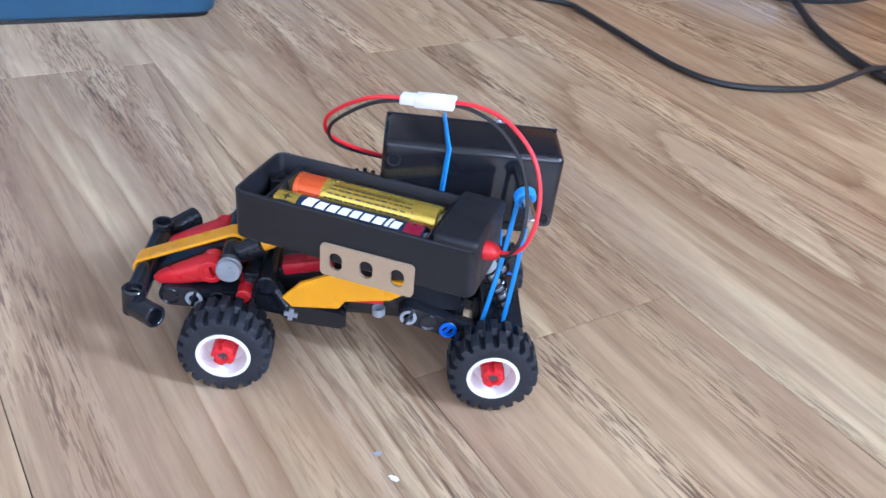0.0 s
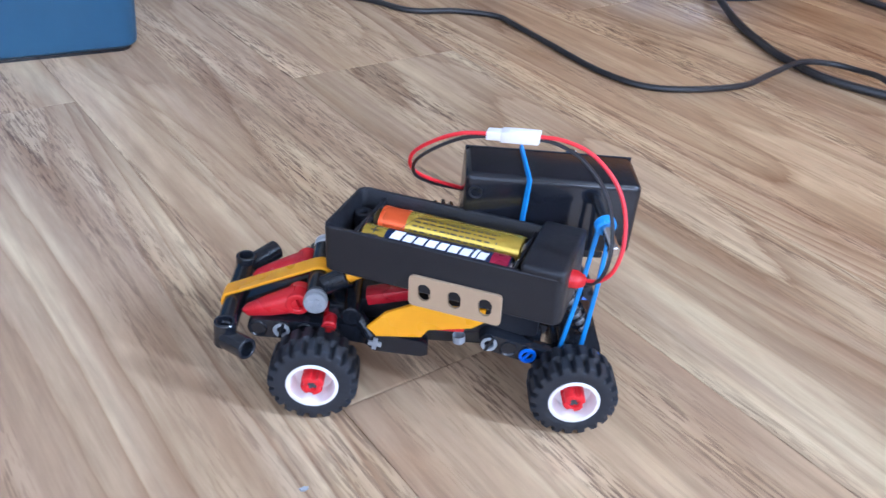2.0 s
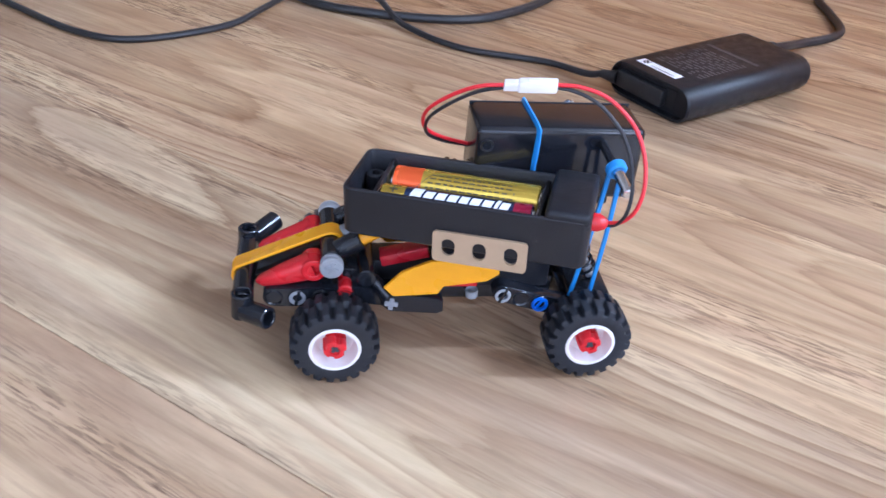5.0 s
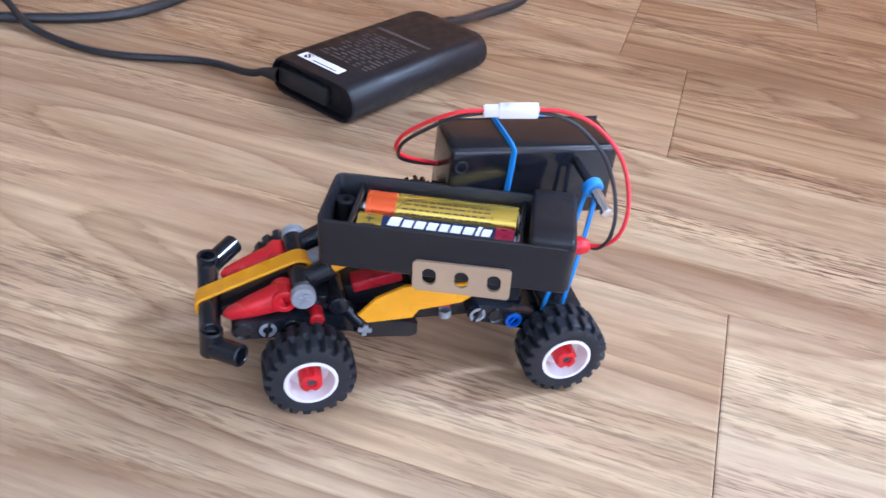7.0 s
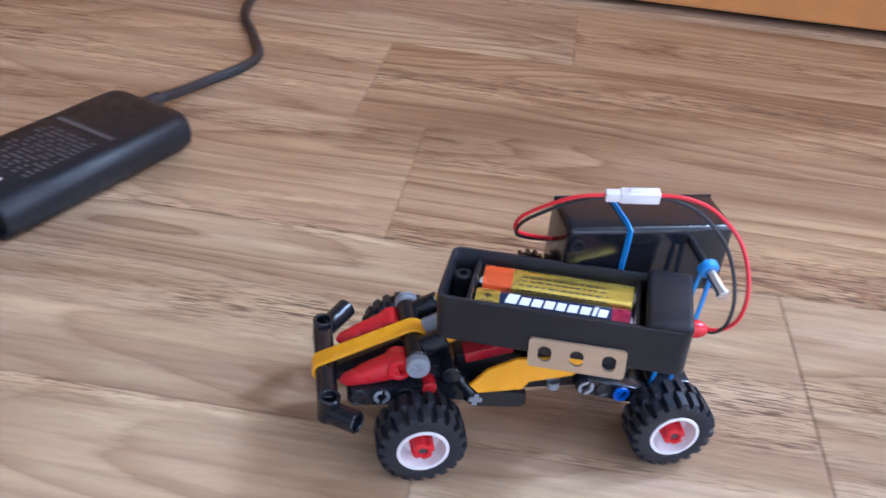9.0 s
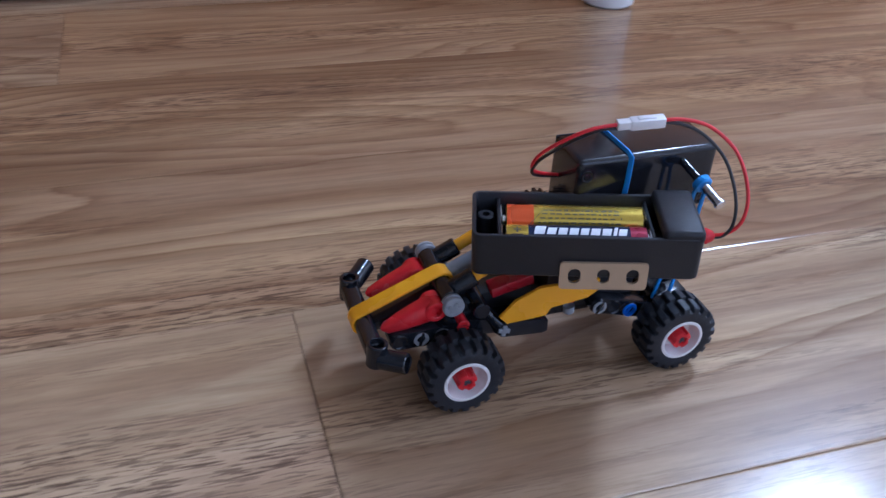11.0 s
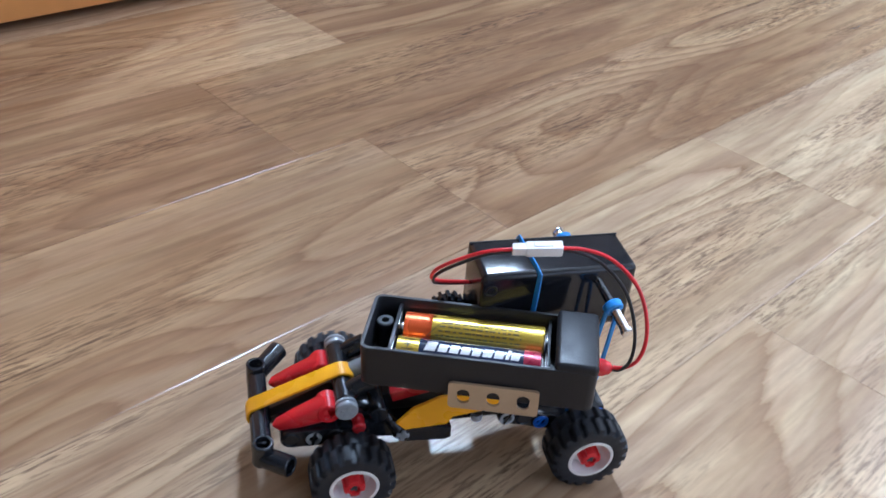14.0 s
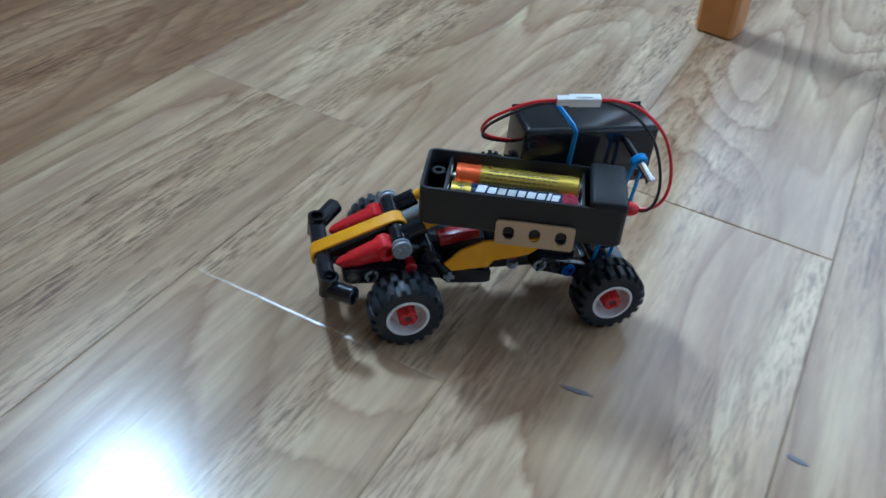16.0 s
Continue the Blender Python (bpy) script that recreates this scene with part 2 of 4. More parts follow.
M_GOLD = mat("gold_foil", (0.66, 0.47, 0.07), 0.24, 0.7, grain=0.08)
M_ORANGE = mat("copper_orange_foil", (0.85, 0.13, 0.03), 0.24, 0.5, grain=0.08)
M_NAVY = mat("navy_foil", (0.012, 0.022, 0.06), 0.13, 0.0, grain=0.1, spec=0.4)
M_CRIMSON = mat("crimson_foil", (0.30, 0.01, 0.04), 0.2, 0.3, grain=0.1)
M_INK = mat("print_ink", (0.02, 0.017, 0.012), 0.4, grain=0.1)
M_PRINT = mat("white_print", (0.82, 0.83, 0.86), 0.35, grain=0.03)
M_CORD = mat("black_rubber_cord", (0.018, 0.018, 0.020), 0.42, grain=0.2)
M_ADAPTER = mat("adapter_plastic", (0.009, 0.010, 0.013), 0.42, grain=0.25, bump=0.2, grain_scale=1600, spec=0.36)
M_SOCKET = mat("socket_plastic", (0.008, 0.008, 0.009), 0.5, grain=0.2)
M_GREYPRINT = mat("grey_print", (0.065, 0.07, 0.08), 0.4, grain=0.1)
M_CRATE = mat("blue_crate_plastic", (0.019, 0.076, 0.144), 0.45, grain=0.15, bump=0.1, grain_scale=120)
M_PINE = mat("varnished_pine", (0.62, 0.27, 0.075), 0.35, grain=0.25, grain_scale=60)
M_WALL = mat("wall_paint", (0.55, 0.53, 0.50), 0.8, grain=0.04, grain_scale=60, bump=0.1)
# unseen north wall, coloured dark so the far floor reflects less light
M_WALL_DARK = mat("dark_reflection_wall", (0.20, 0.165, 0.135), 0.75, grain=0.06, grain_scale=60, bump=0.1)
M_SHINY = mat("brushed_base", (0.16, 0.16, 0.17), 0.28, 0.8, grain=0.15)
M_UNDER = mat("dark_underlay", (0.03, 0.022, 0.016), 0.9, grain=0.2)
M_MARK = mat("grey_scuff", (0.20, 0.19, 0.22), 0.6, grain=0.3)
M_FRAME = mat("white_window_frame", (0.78, 0.78, 0.77), 0.4, grain=0.03)


# ---------------------------------------------------------------- mesh helpers (millimetres)
def part(name, bm, material, parent=None, label="", smooth=True, scale=0.001):
    for v in bm.verts:
        v.co *= scale
    me = bpy.data.meshes.new(name)
    bm.to_mesh(me)
    bm.free()
    me.materials.append(material)
    if smooth:
        me.shade_smooth()
        me.set_sharp_from_angle(angle=radians(34))
    ob = new(name, me)
    if parent:
        ob.parent = parent
    if label:
        ob["label"] = label
    return ob


def basis(axis):
    z = Vector(axis).normalized()
    x = z.orthogonal().normalized() if abs(z.z) > 0.99 else Vector((0, 0, 1)).cross(z).normalized()
    return x, z.cross(x), z


def lathe(bm, p0, axis, profile, seg=24, closed=False):
    """Turns (distance along axis, radius) pairs round the axis through p0."""
    x, y, z = basis(axis)
    p0 = Vector(p0)
    rings = []
    for h, r in profile:
        if r < 1e-6:
            rings.append([bm.verts.new(p0 + z * h)])
        else:
            rings.append([bm.verts.new(p0 + z * h + (x * math.cos(a) + y * math.sin(a)) * r) for a in (2 * math.pi * i / seg for i in range(seg))])
    pairs = list(zip(rings, rings[1:])) + ([(rings[-1], rings[0])] if closed else [])
    for a, b in pairs:
        for i in range(seg):
            j = (i + 1) % seg
            if len(a) == 1 and len(b) > 1:
                bm.faces.new((a[0], b[j], b[i]))
            elif len(b) == 1 and len(a) > 1:
                bm.faces.new((a[i], a[j], b[0]))
            elif len(a) > 1:
                bm.faces.new((a[i], a[j], b[j], b[i]))
    bmesh.ops.recalc_face_normals(bm, faces=bm.faces)


def cyl(bm, p0, p1, r, bevel=0.4, seg=20):
    d = Vector(p1) - Vector(p0)
    n = d.length
    lathe(bm, p0, d, [(0, 0), (0, r - bevel), (bevel, r), (n - bevel, r), (n, r - bevel), (n, 0)], seg)


def tube(bm, p0, p1, r, hole, depth=4, bevel=0.4, seg=20):
    """A rod with a blind hole in both of its ends."""
    d = Vector(p1) - Vector(p0)
    n = d.length
    depth = min(depth, n * 0.45)
    lathe(bm, p0, d, [(depth, 0), (depth, hole), (0.2, hole), (0, hole + 0.3), (0, r - bevel), (bevel, r), (n - bevel, r), (n, r - bevel), (n, hole + 0.3), (n - 0.2, hole), (n - depth, hole), (n - depth, 0)], seg)


def rbox(bm, x0, x1, y0, y1, z0, z1, bevel=0.6, m=None, seg=2):
    r = bmesh.ops.create_cube(bm, size=1)
    vs = r["verts"]
    for v in vs:
        v.co = Vector(((x0 + x1) / 2 + v.co.x * (x1 - x0), (y0 + y1) / 2 + v.co.y * (y1 - y0), (z0 + z1) / 2 + v.co.z * (z1 - z0)))
    if bevel:
        es = list({e for v in vs for e in v.link_edges})
        out = bmesh.ops.bevel(bm, geom=es, offset=bevel, segments=seg, affect="EDGES", profile=0.5)
        vs = list({v for f in out["faces"] for v in f.verts} | {v for v in vs if v.is_valid})
    if m is not None:
        for v in vs:
            v.co = m @ v.co


def prism(bm, outline, depth, to, bevel=0.0):
    """A flat outline given thickness; to(x, y, h) places its points."""
    n = len(outline)
    cx, cy = sum(p[0] for p in outline) / n, sum(p[1] for p in outline) / n

    def ring(h, k):
        return [bm.verts.new(to(cx + (x - cx) * k, cy + (y - cy) * k, h)) for x, y in outline]

    size = max(max(abs(x - cx), abs(y - cy)) for x, y in outline)
    k = 1 - bevel / size
    rings = [ring(0, k), ring(bevel, 1), ring(depth - bevel, 1), ring(depth, k)] if bevel else [ring(0, 1), ring(depth, 1)]
    for a, b in zip(rings, rings[1:]):
        for i in range(n):
            j = (i + 1) % n
            bm.faces.new((a[i], a[j], b[j], b[i]))
    bm.faces.new(rings[0][::-1])
    bm.faces.new(rings[-1])
    bmesh.ops.recalc_face_normals(bm, faces=bm.faces)


def smooth_path(points, steps=8):
    p = [Vector(q) for q in points]
    p = [2 * p[0] - p[1]] + p + [2 * p[-1] - p[-2]]
    out = []
    for a, b, c, d in zip(p, p[1:], p[2:], p[3:]):
        for i in range(steps):
            t = i / steps
            out.append(0.5 * ((2 * b) + (c - a) * t + (2 * a - 5 * b + 4 * c - d) * t * t + (3 * b - a - 3 * c + d) * t ** 3))
    return out + [p[-2]]


def sweep(bm, points, r, seg=10, steps=8, flat=None, up=(0, 0, 1)):
    """A cord along a smooth path; flat = (half width, half thickness) makes a ribbon."""
    path = smooth_path(points, steps) if steps > 1 else [Vector(q) for q in points]
    shape = [(r * math.cos(2 * math.pi * i / seg), r * math.sin(2 * math.pi * i / seg)) for i in range(seg)]
    if flat:
        w, t = flat
        c = min(w, t) * 0.45
        shape = [(w, -t + c), (w, t - c), (w - c, t), (-w + c, t), (-w, t - c), (-w, -t + c), (-w + c, -t), (w - c, -t)]
    rings = []
    side = None
    for i, q in enumerate(path):
        d = (path[min(i + 1, len(path) - 1)] - path[max(i - 1, 0)]).normalized()
        if side is None:
            side = d.cross(Vector(up))
            if side.length < 0.05:
                side = d.orthogonal()
        side = (side - d * side.dot(d)).normalized()
        o = side.cross(d)
        rings.append([bm.verts.new(q + side * a + o * b) for a, b in shape])
    n = len(shape)
    for a, b in zip(rings, rings[1:]):
        for i in range(n):
            j = (i + 1) % n
            bm.faces.new((a[i], a[j], b[j], b[i]))
    bm.faces.new(rings[0][::-1])
    bm.faces.new(rings[-1])
    bmesh.ops.recalc_face_normals(bm, faces=bm.faces)


def liftarm(bm, p, q, y0, y1, half=3.7, holes=True):
    """A rounded beam in the x-z plane from p to q, between two depths."""
    (px, pz), (qx, qz) = p, q
    a = math.atan2(qz - pz, qx - px)
    out = []
    for c, s in ((q, -90), (p, 90)):
        for i in range(9):
            t = a + radians(s + i * 22.5)
            out.append((c[0] + half * math.cos(t), c[1] + half * math.sin(t)))
    prism(bm, out, y1 - y0, lambda x, z, h: Vector((x, y0 + h, z)), 0.4)
    if holes:
        n = max(1, round(math.hypot(qx - px, qz - pz) / 8))
        for i in range(n + 1):
            x, z = px + (qx - px) * i / n, pz + (qz - pz) * i / n
            lathe(bm, (x, y0 - 0.05, z), (0, 1, 0), [(1.2, 0), (1.2, 2.3), (0, 2.4), (-0.35, 2.9), (0, 3.2), (0.3, 3.3)], 16)


def empty(name, at=(0, 0, 0)):
    ob = new(name)
    ob.location = at
    ob.empty_display_size = 0.01
    return ob


# ---------------------------------------------------------------- the room
def wall_with_opening(name, length0, length1, y0, y1, height, hole, label, paint):
    """A wall along the planks between two depths, with one opening through it."""
    bm = bmesh.new()
    a, b, c, d = hole
    for x0, x1, z0, z1 in ((length0, a, 0, height), (b, length1, 0, height), (a, b, 0, c), (a, b, d, height)):
        rbox(bm, x0, x1, y0, y1, z0, z1, 0)
    ob = part(name, bm, paint, scale=1, smooth=False)
    ob.matrix_world = PLANKS
    return tagged(ob, label, "wall", kind="structure")


def window_frame(name, hole, y, label):
    win = empty(name)
    a, b, c, d = hole
    bm = bmesh.new()
    t = 0.06
    for x0, x1, z0, z1 in ((a, a + t, c, d), (b - t, b, c, d), (a + t, b - t, c, c + t), (a + t, b - t, d - t, d)):
        rbox(bm, x0, x1, y - 0.03, y + 0.03, z0, z1, 0.006)
    part("window_frame", bm, M_FRAME, win, scale=1)
    win.matrix_world = PLANKS
    return tagged(win, label, "window", kind="structure")


def room():
    U0, U1, V0, V1, H = -2.4, 3.4, -1.9, 1.30, 2.5
    wall_with_opening("wall_north", U0, U1, V1, V1 + 0.12, H, WINDOW_A, "unseen dull brown wall with a tall window, darkened to dim floor reflections", M_WALL_DARK)
    wall_with_opening("wall_south", U0, U1, V0 - 0.12, V0, H, WINDOW_FILL, "beige-grey painted wall with an added wide window", M_WALL)
    bm = bmesh.new()
    rbox(bm, U0 - 0.12, U0, V0 - 0.12, V1 + 0.12, 0, H, 0)
    tagged(part("wall_west", bm, M_WALL, scale=1, smooth=False), "plain beige-grey painted wall", "wall", kind="structure").matrix_world = PLANKS
    bm = bmesh.new()
    a, b, c, d = WINDOW_END_FILL
    for y0, y1, z0, z1 in ((V0 - 0.12, a, 0, H), (b, V1 + 0.12, 0, H), (a, b, 0, c), (a, b, d, H)):
        rbox(bm, U1, U1 + 0.12, y0, y1, z0, z1, 0)
    tagged(part("wall_east", bm, M_WALL, scale=1, smooth=False), "beige-grey painted end wall with an added window", "wall", kind="structure").matrix_world = PLANKS
    bm = bmesh.new()
    rbox(bm, U0 - 0.12, U1 + 0.12, V0 - 0.12, V1 + 0.12, H, H + 0.1, 0)
    tagged(part("ceiling", bm, M_WALL, scale=1, smooth=False), "plain grey-white painted ceiling", "ceiling", kind="structure").matrix_world = PLANKS
    window_frame("window_1", WINDOW_A, V1 + 0.02, "tall window in a white frame")
    window_frame("fill_window", WINDOW_FILL, V0 - 0.02, "unseen wide window in a white frame, added for fill light")
    # frame of the added end window
    window_frame("end_fill_window", WINDOW_END_FILL, 0, "unseen end window in a white frame, added for side light").matrix_world = PLANKS @ pose(U1 + 0.02, 0, 0, 0, 0, 90)
    # pine panel along the far edge of the floor
    bm = bmesh.new()
    rbox(bm, -0.9, 1.22, 0.895, 1.28, 0.006, 0.5, 0.004)
    ob = part("low_cabinet", bm, M_PINE, scale=1)
    ob.matrix_world = PLANKS
    bm = bmesh.new()
    rbox(bm, -0.88, 1.20, 0.915, 1.26, 0.0, 0.0065, 0)
    part("plinth", bm, M_UNDER, ob, "dark recessed plinth", scale=1)
    tagged(ob, "varnished orange pine low cabinet standing on the floor", "cabinet")


def floor_boards():
    """Laminate boards 800 by 125 mm, each a piece of its own, with fine bevelled joints."""
    bm = bmesh.new()
    rbox(bm, -2.5, 3.5, -2.0, 1.45, -0.06, -0.0085, 0)
    floor = part("floor", bm, M_UNDER, scale=1, smooth=False)
    floor.matrix_world = PLANKS
    tagged(floor, "brown oak-look laminate floor of staggered boards", "floor", kind="structure")
    L, B, g, h = 800.0, 124.6, 0.17, 8.0
    bm = bmesh.new()
    rings = []
    for k, z in ((g, -h), (g, -0.19), (g + 0.80, 0.0)):
        rings.append([bm.verts.new((x, y, z)) for x, y in ((k, k), (L - k, k), (L - k, B - k), (k, B - k))])
    for a, b in zip(rings, rings[1:]):
        for i in range(4):
            j = (i + 1) % 4
            bm.faces.new((a[i], a[j], b[j], b[i]))
    bm.faces.new(rings[-1])
    first = part("board", bm, M_PLANK, floor, smooth=False)
    shift = {-3: 29.7, -2: 560, -1: 379.2, 0: 525.8, 1: 341, 2: 297, 3: 425}
    rng = random.Random(4)
    made = 0
    # browner and paler boards, by row and place; rows 1-3 include painted cabinet-side shade
    tone_and_shade = {(1, -1): 0.87, (2, -1): 0.84, (1, 0): 0.82, (1, 1): 0.79, (2, 0): 0.78, (2, 1): 0.71, (3, 0): 0.83, (3, 1): 0.71, (0, -1): 0.95, (-1, -1): 0.95, (0, 1): 1.04, (-1, 1): 1.05, (0, 0): 0.99}
    for k in range(-18, 9):
        s = shift.get(k, rng.uniform(0, 800)) % 800
        y = 378.4 + B * k
        for n in range(-4, 5):
            x = s + L * n
            if x + L < -2400 or x > 3400 or y < -2030 or y > 1300:
                continue
            ob = first if not made else new("board", first.data)
            ob.parent = floor
            tint = tone_and_shade.get((k, n), rng.uniform(0.95, 1.05))
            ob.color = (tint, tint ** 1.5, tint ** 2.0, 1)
            x0, x1 = max(x, -2460), min(x + L, 3460)      # boards sawn off at the end walls
            ob.location = (x0 / 1000, y / 1000, rng.uniform(-0.00012, 0.00012))
            ob.scale = ((x1 - x0) / L, 1, 1)
            made += 1


def scuffs():
    """Small scraps and scuffs on the boards."""
    for name, x, y, a, w, d, material, lab in (
            ("paper_scrap", 8, -60, 20, 3.4, 2.2, M_GREY, "tiny grey paper scrap lying on the floor"),
            ("paper_scrap", 13.5, -69.5, -35, 4.6, 2.2, M_PRINT, "tiny pale paper scrap lying on the floor"),
            ("scuff_mark", 803, -921, 40, 17, 3.4, M_MARK, "short grey scuff mark on the floor"),
            ("scuff_mark", 737.5, -976, 28, 10, 3.6, M_MARK, "short grey scuff mark on the floor")):
        bm = bmesh.new()
        rng = random.Random(int(x))
        out = []
        for i in range(14):
            t = 2 * math.pi * i / 14
            k = rng.uniform(0.55, 1.0)
            out.append((w / 2 * math.cos(t) * k, d / 2 * math.sin(t) * k))
        thick = 0.25 if material is M_MARK else 0.5
        prism(bm, out, thick, lambda px, py, h: Vector((px, py, h)))
        ob = part(name, bm, material)
        ob.matrix_world = pose(x / 1000, y / 1000, 0.0001, 0, 0, a)
        tagged(ob, lab, "scrap" if "paper" in name else "scuff", kind="" if "paper" in name else "stuff")


def storage_crate():
    """Blue plastic box with rounded corners on a thin dark foot."""
    bm = bmesh.new()
    W, D, H, r = 360, 280, 190, 14

    def outline(k):
        pts = []
        for cx, cy, a0 in ((W - r, D - r, 0), (r, D - r, 90), (r, r, 180), (W - r, r, 270)):
            for i in range(6):
                t = radians(a0 + i * 18)
                pts.append((cx + (r + k) * math.cos(t), cy + (r + k) * math.sin(t)))
        return pts

    rings = []
    for k, z in ((-3, 2.5), (-0.5, 4.5), (0, 8), (3, H), (5, H), (5, H + 8), (0, H + 8), (-3, 12)):
        rings.append([bm.verts.new((x, y, z)) for x, y in outline(k)])
    n = len(rings[0])
    for a, b in zip(rings, rings[1:]):
        for i in range(n):
            bm.faces.new((a[i], a[(i + 1) % n], b[(i + 1) % n], b[i]))
    bm.faces.new(rings[0][::-1])
    bm.faces.new(rings[-1])
    box = part("storage_box", bm, M_CRATE)
    bm = bmesh.new()
    prism(bm, outline(-4), 2.6, lambda x, y, h: Vector((x, y, h)))
    part("foot", bm, M_BLACK, box, "thin black foot")
    a = 25.4
    m = pose(-0.1095, 0.3045, 0, 0, 0, a) @ pose(-W / 1000, 0, 0)
    box.matrix_world = m
    tagged(box, "dark blue plastic storage box standing on the floor", "box")


def cord(name, points, r, label):
    bm = bmesh.new()
    sweep(bm, points, r, 10, 8)
    return tagged(part(name, bm, M_CORD), label, "cable")


def power_adapter():
    """Flat laptop adapter with rounded flanks, printed label and its two leads."""
    L, W, H = 116, 62, 21
    ad = empty("power_adapter")
    bm = bmesh.new()
    sec = []
    for i in range(9):                       # rounded flanks
        t = radians(-90 + i * 22.5)
        sec.append((9.5 * math.cos(t), 10.5 + 10.5 * math.sin(t)))
    ring2d = [(W - 9.5 + x, z) for x, z in sec] + [(9.5 - x, z) for x, z in reversed(sec)]
    rings = []
    for x, k in ((0, 0.97), (1.2, 1), (L - 8, 1), (L - 2.5, 0.98), (L, 0.90)):
        rings.append([bm.verts.new((x, W / 2 + (y - W / 2) * k, 10.5 + (z - 10.5) * k)) for y, z in ring2d])
    n = len(ring2d)
    for a, b in zip(rings, rings[1:]):
        for i in range(n):
            bm.faces.new((a[i], a[(i + 1) % n], b[(i + 1) % n], b[i]))
    rim = [rings[0]]
    for x, k in ((0, 0.91), (4.5, 0.90)):    # a hollow in the socket end, under the shell
        rim.append([bm.verts.new((x, W / 2 + (y - W / 2) * (k + 0.05), 10.5 + (z - 10.5) * (k - 0.07))) for y, z in ring2d])
    for a, b in zip(rim, rim[1:]):
        for i in range(n):
            bm.faces.new((a[i], a[(i + 1) % n], b[(i + 1) % n], b[i]))
    bm.faces.new(rim[-1])
    bm.faces.new(rings[-1])
    bmesh.ops.recalc_face_normals(bm, faces=bm.faces)
    part("body", bm, M_ADAPTER, ad)
    bm = bmesh.new()
    rbox(bm, 4.3, 5.0, 14, W - 10, 5, 16, 0.3)
    part("socket", bm, M_SOCKET, ad, "recessed black socket")
    bm = bmesh.new()
    rbox(bm, -0.6, 4.8, 20, 56, 4.5, 15, 1.8)
    lathe(bm, (1.0, 55.5, 9.5), (-0.16, 1, -0.14), [(0, 4.4), (3, 4.0), (9, 2.9), (12, 2.5), (12, 0)], 14)
    part("plug", bm, M_CORD, ad, "black moulded plug")
    bm = bmesh.new()
    lathe(bm, (L - 1, 44, 10.5), (1, 0.06, 0), [(0, 8), (3, 6.5), (8, 4.6), (20, 4.0), (21, 3.2), (21, 0)], 16)
    part("strain_relief", bm, M_CORD, ad, "black tapered strain relief")
    bm = bmesh.new()
    rbox(bm, 8, 15, 20, 50, H, H + 0.15, 0)
    label = part("label", bm, M_PRINT, ad, "white paper label")
    bm = bmesh.new()
    for i in range(5):
        for j in range(4):
            if (i * 7 + j * 5) % 3:
                rbox(bm, 9.2 + i, 10.2 + i, 43.5 + j, 44.5 + j, H + 0.15, H + 0.2, 0)
    rbox(bm, 9.5, 10.2, 23, 40, H + 0.15, H + 0.2, 0)
    part("barcode", bm, M_INK, label, "dark printed bars")
    rng = random.Random(8)
    bm = bmesh.new()
    for i in range(13):                      # rows of small grey print
        x, y = 22 + i * 3.3, 13
        while y < 46:
            w = rng.uniform(2, 9)
            rbox(bm, x, x + 1.5, y, min(y + w, 48), H, H + 0.08, 0)
            y += w + rng.uniform(1.2, 4)
    rbox(bm, 70, 73, 11, 50, H, H + 0.08, 0)
    tagged(part("print", bm, M_GREYPRINT, ad, "rows of small grey print"), kind="stuff")
    ad.matrix_world = pose(0.4815, 0.0775, 0.0002, 0, 0, 9.7)
    tagged(ad, "flat black laptop power adapter lying on the floor", "adapter")
    g = ad.matrix_world
    a = (g @ Vector((-0.0008, 0.0670, 0.0080))) * 1000
    b = (g @ Vector((L / 1000 + 0.017, 0.045, 0.0105))) * 1000
    cord("thin_cable", [(-60, 445, 2.5), (26, 434, 2.5), (66, 411, 2.5), (100, 416, 2.5), (131, 410, 2.5), (143, 392, 2.5), (162, 355, 2.5), (191, 302, 2.5), (223, 280, 2.5), (279, 289, 3), (310, 308, 6), (338, 327, 8.6), (366, 335, 6), (381, 325, 6), (389, 300, 8.8), (391, 262, 4), (411, 217, 2.5), (453, 182, 2.5), a + Vector((-5, 9, -3)), a], 2.1, "thin black cable lying in curves on the floor")
    cord("looped_cable", [(332, 520, 14), (333, 492, 9), (331, 430, 3.4), (333, 372, 3.4), (340, 340, 3.4), (355, 309, 3.4), (400, 276, 3.4), (446, 261, 3.4), (499, 276, 3.4), (546, 306, 3.4), (577, 336, 3.4), (590, 362, 3.4), (590, 395, 3.4), (566, 432, 3.4), (520, 470, 3.4), (480, 530, 3.4), (470, 640, 3.4)], 3.05, "thick black cable looped on the floor")
    cord("thick_cable", [b, b + Vector((16, 4, -2)), (651, 159, 4), (685, 164, 3.4), (706, 175, 3.4), (727, 206, 3.4), (744, 234, 3.4), (771, 259, 3.4), (830, 300, 3.4), (900, 320, 3.4)], 3.05, "thick black cable running from the power adapter")


def round_base():
    bm = bmesh.new()
    lathe(bm, (328, 637, 0), (0, 0, 1), [(0, 0), (0, 141), (1.5, 143), (20, 141), (23, 138), (27, 110), (36, 30), (40, 18), (40, 0)], 72)
    ob = part("round_stand_base", bm, M_SHINY)
    bm = bmesh.new()
    lathe(bm, (328, 637, 0), (0, 0, 1), [(0.2, 142.4), (0.2, 143.8), (3.5, 143.8), (3.5, 142.4)], 72)
    part("rubber_ring", bm, M_RUBBER, ob, "black rubber ring")
    tagged(ob, "round dark metal stand base on the floor", "stand")


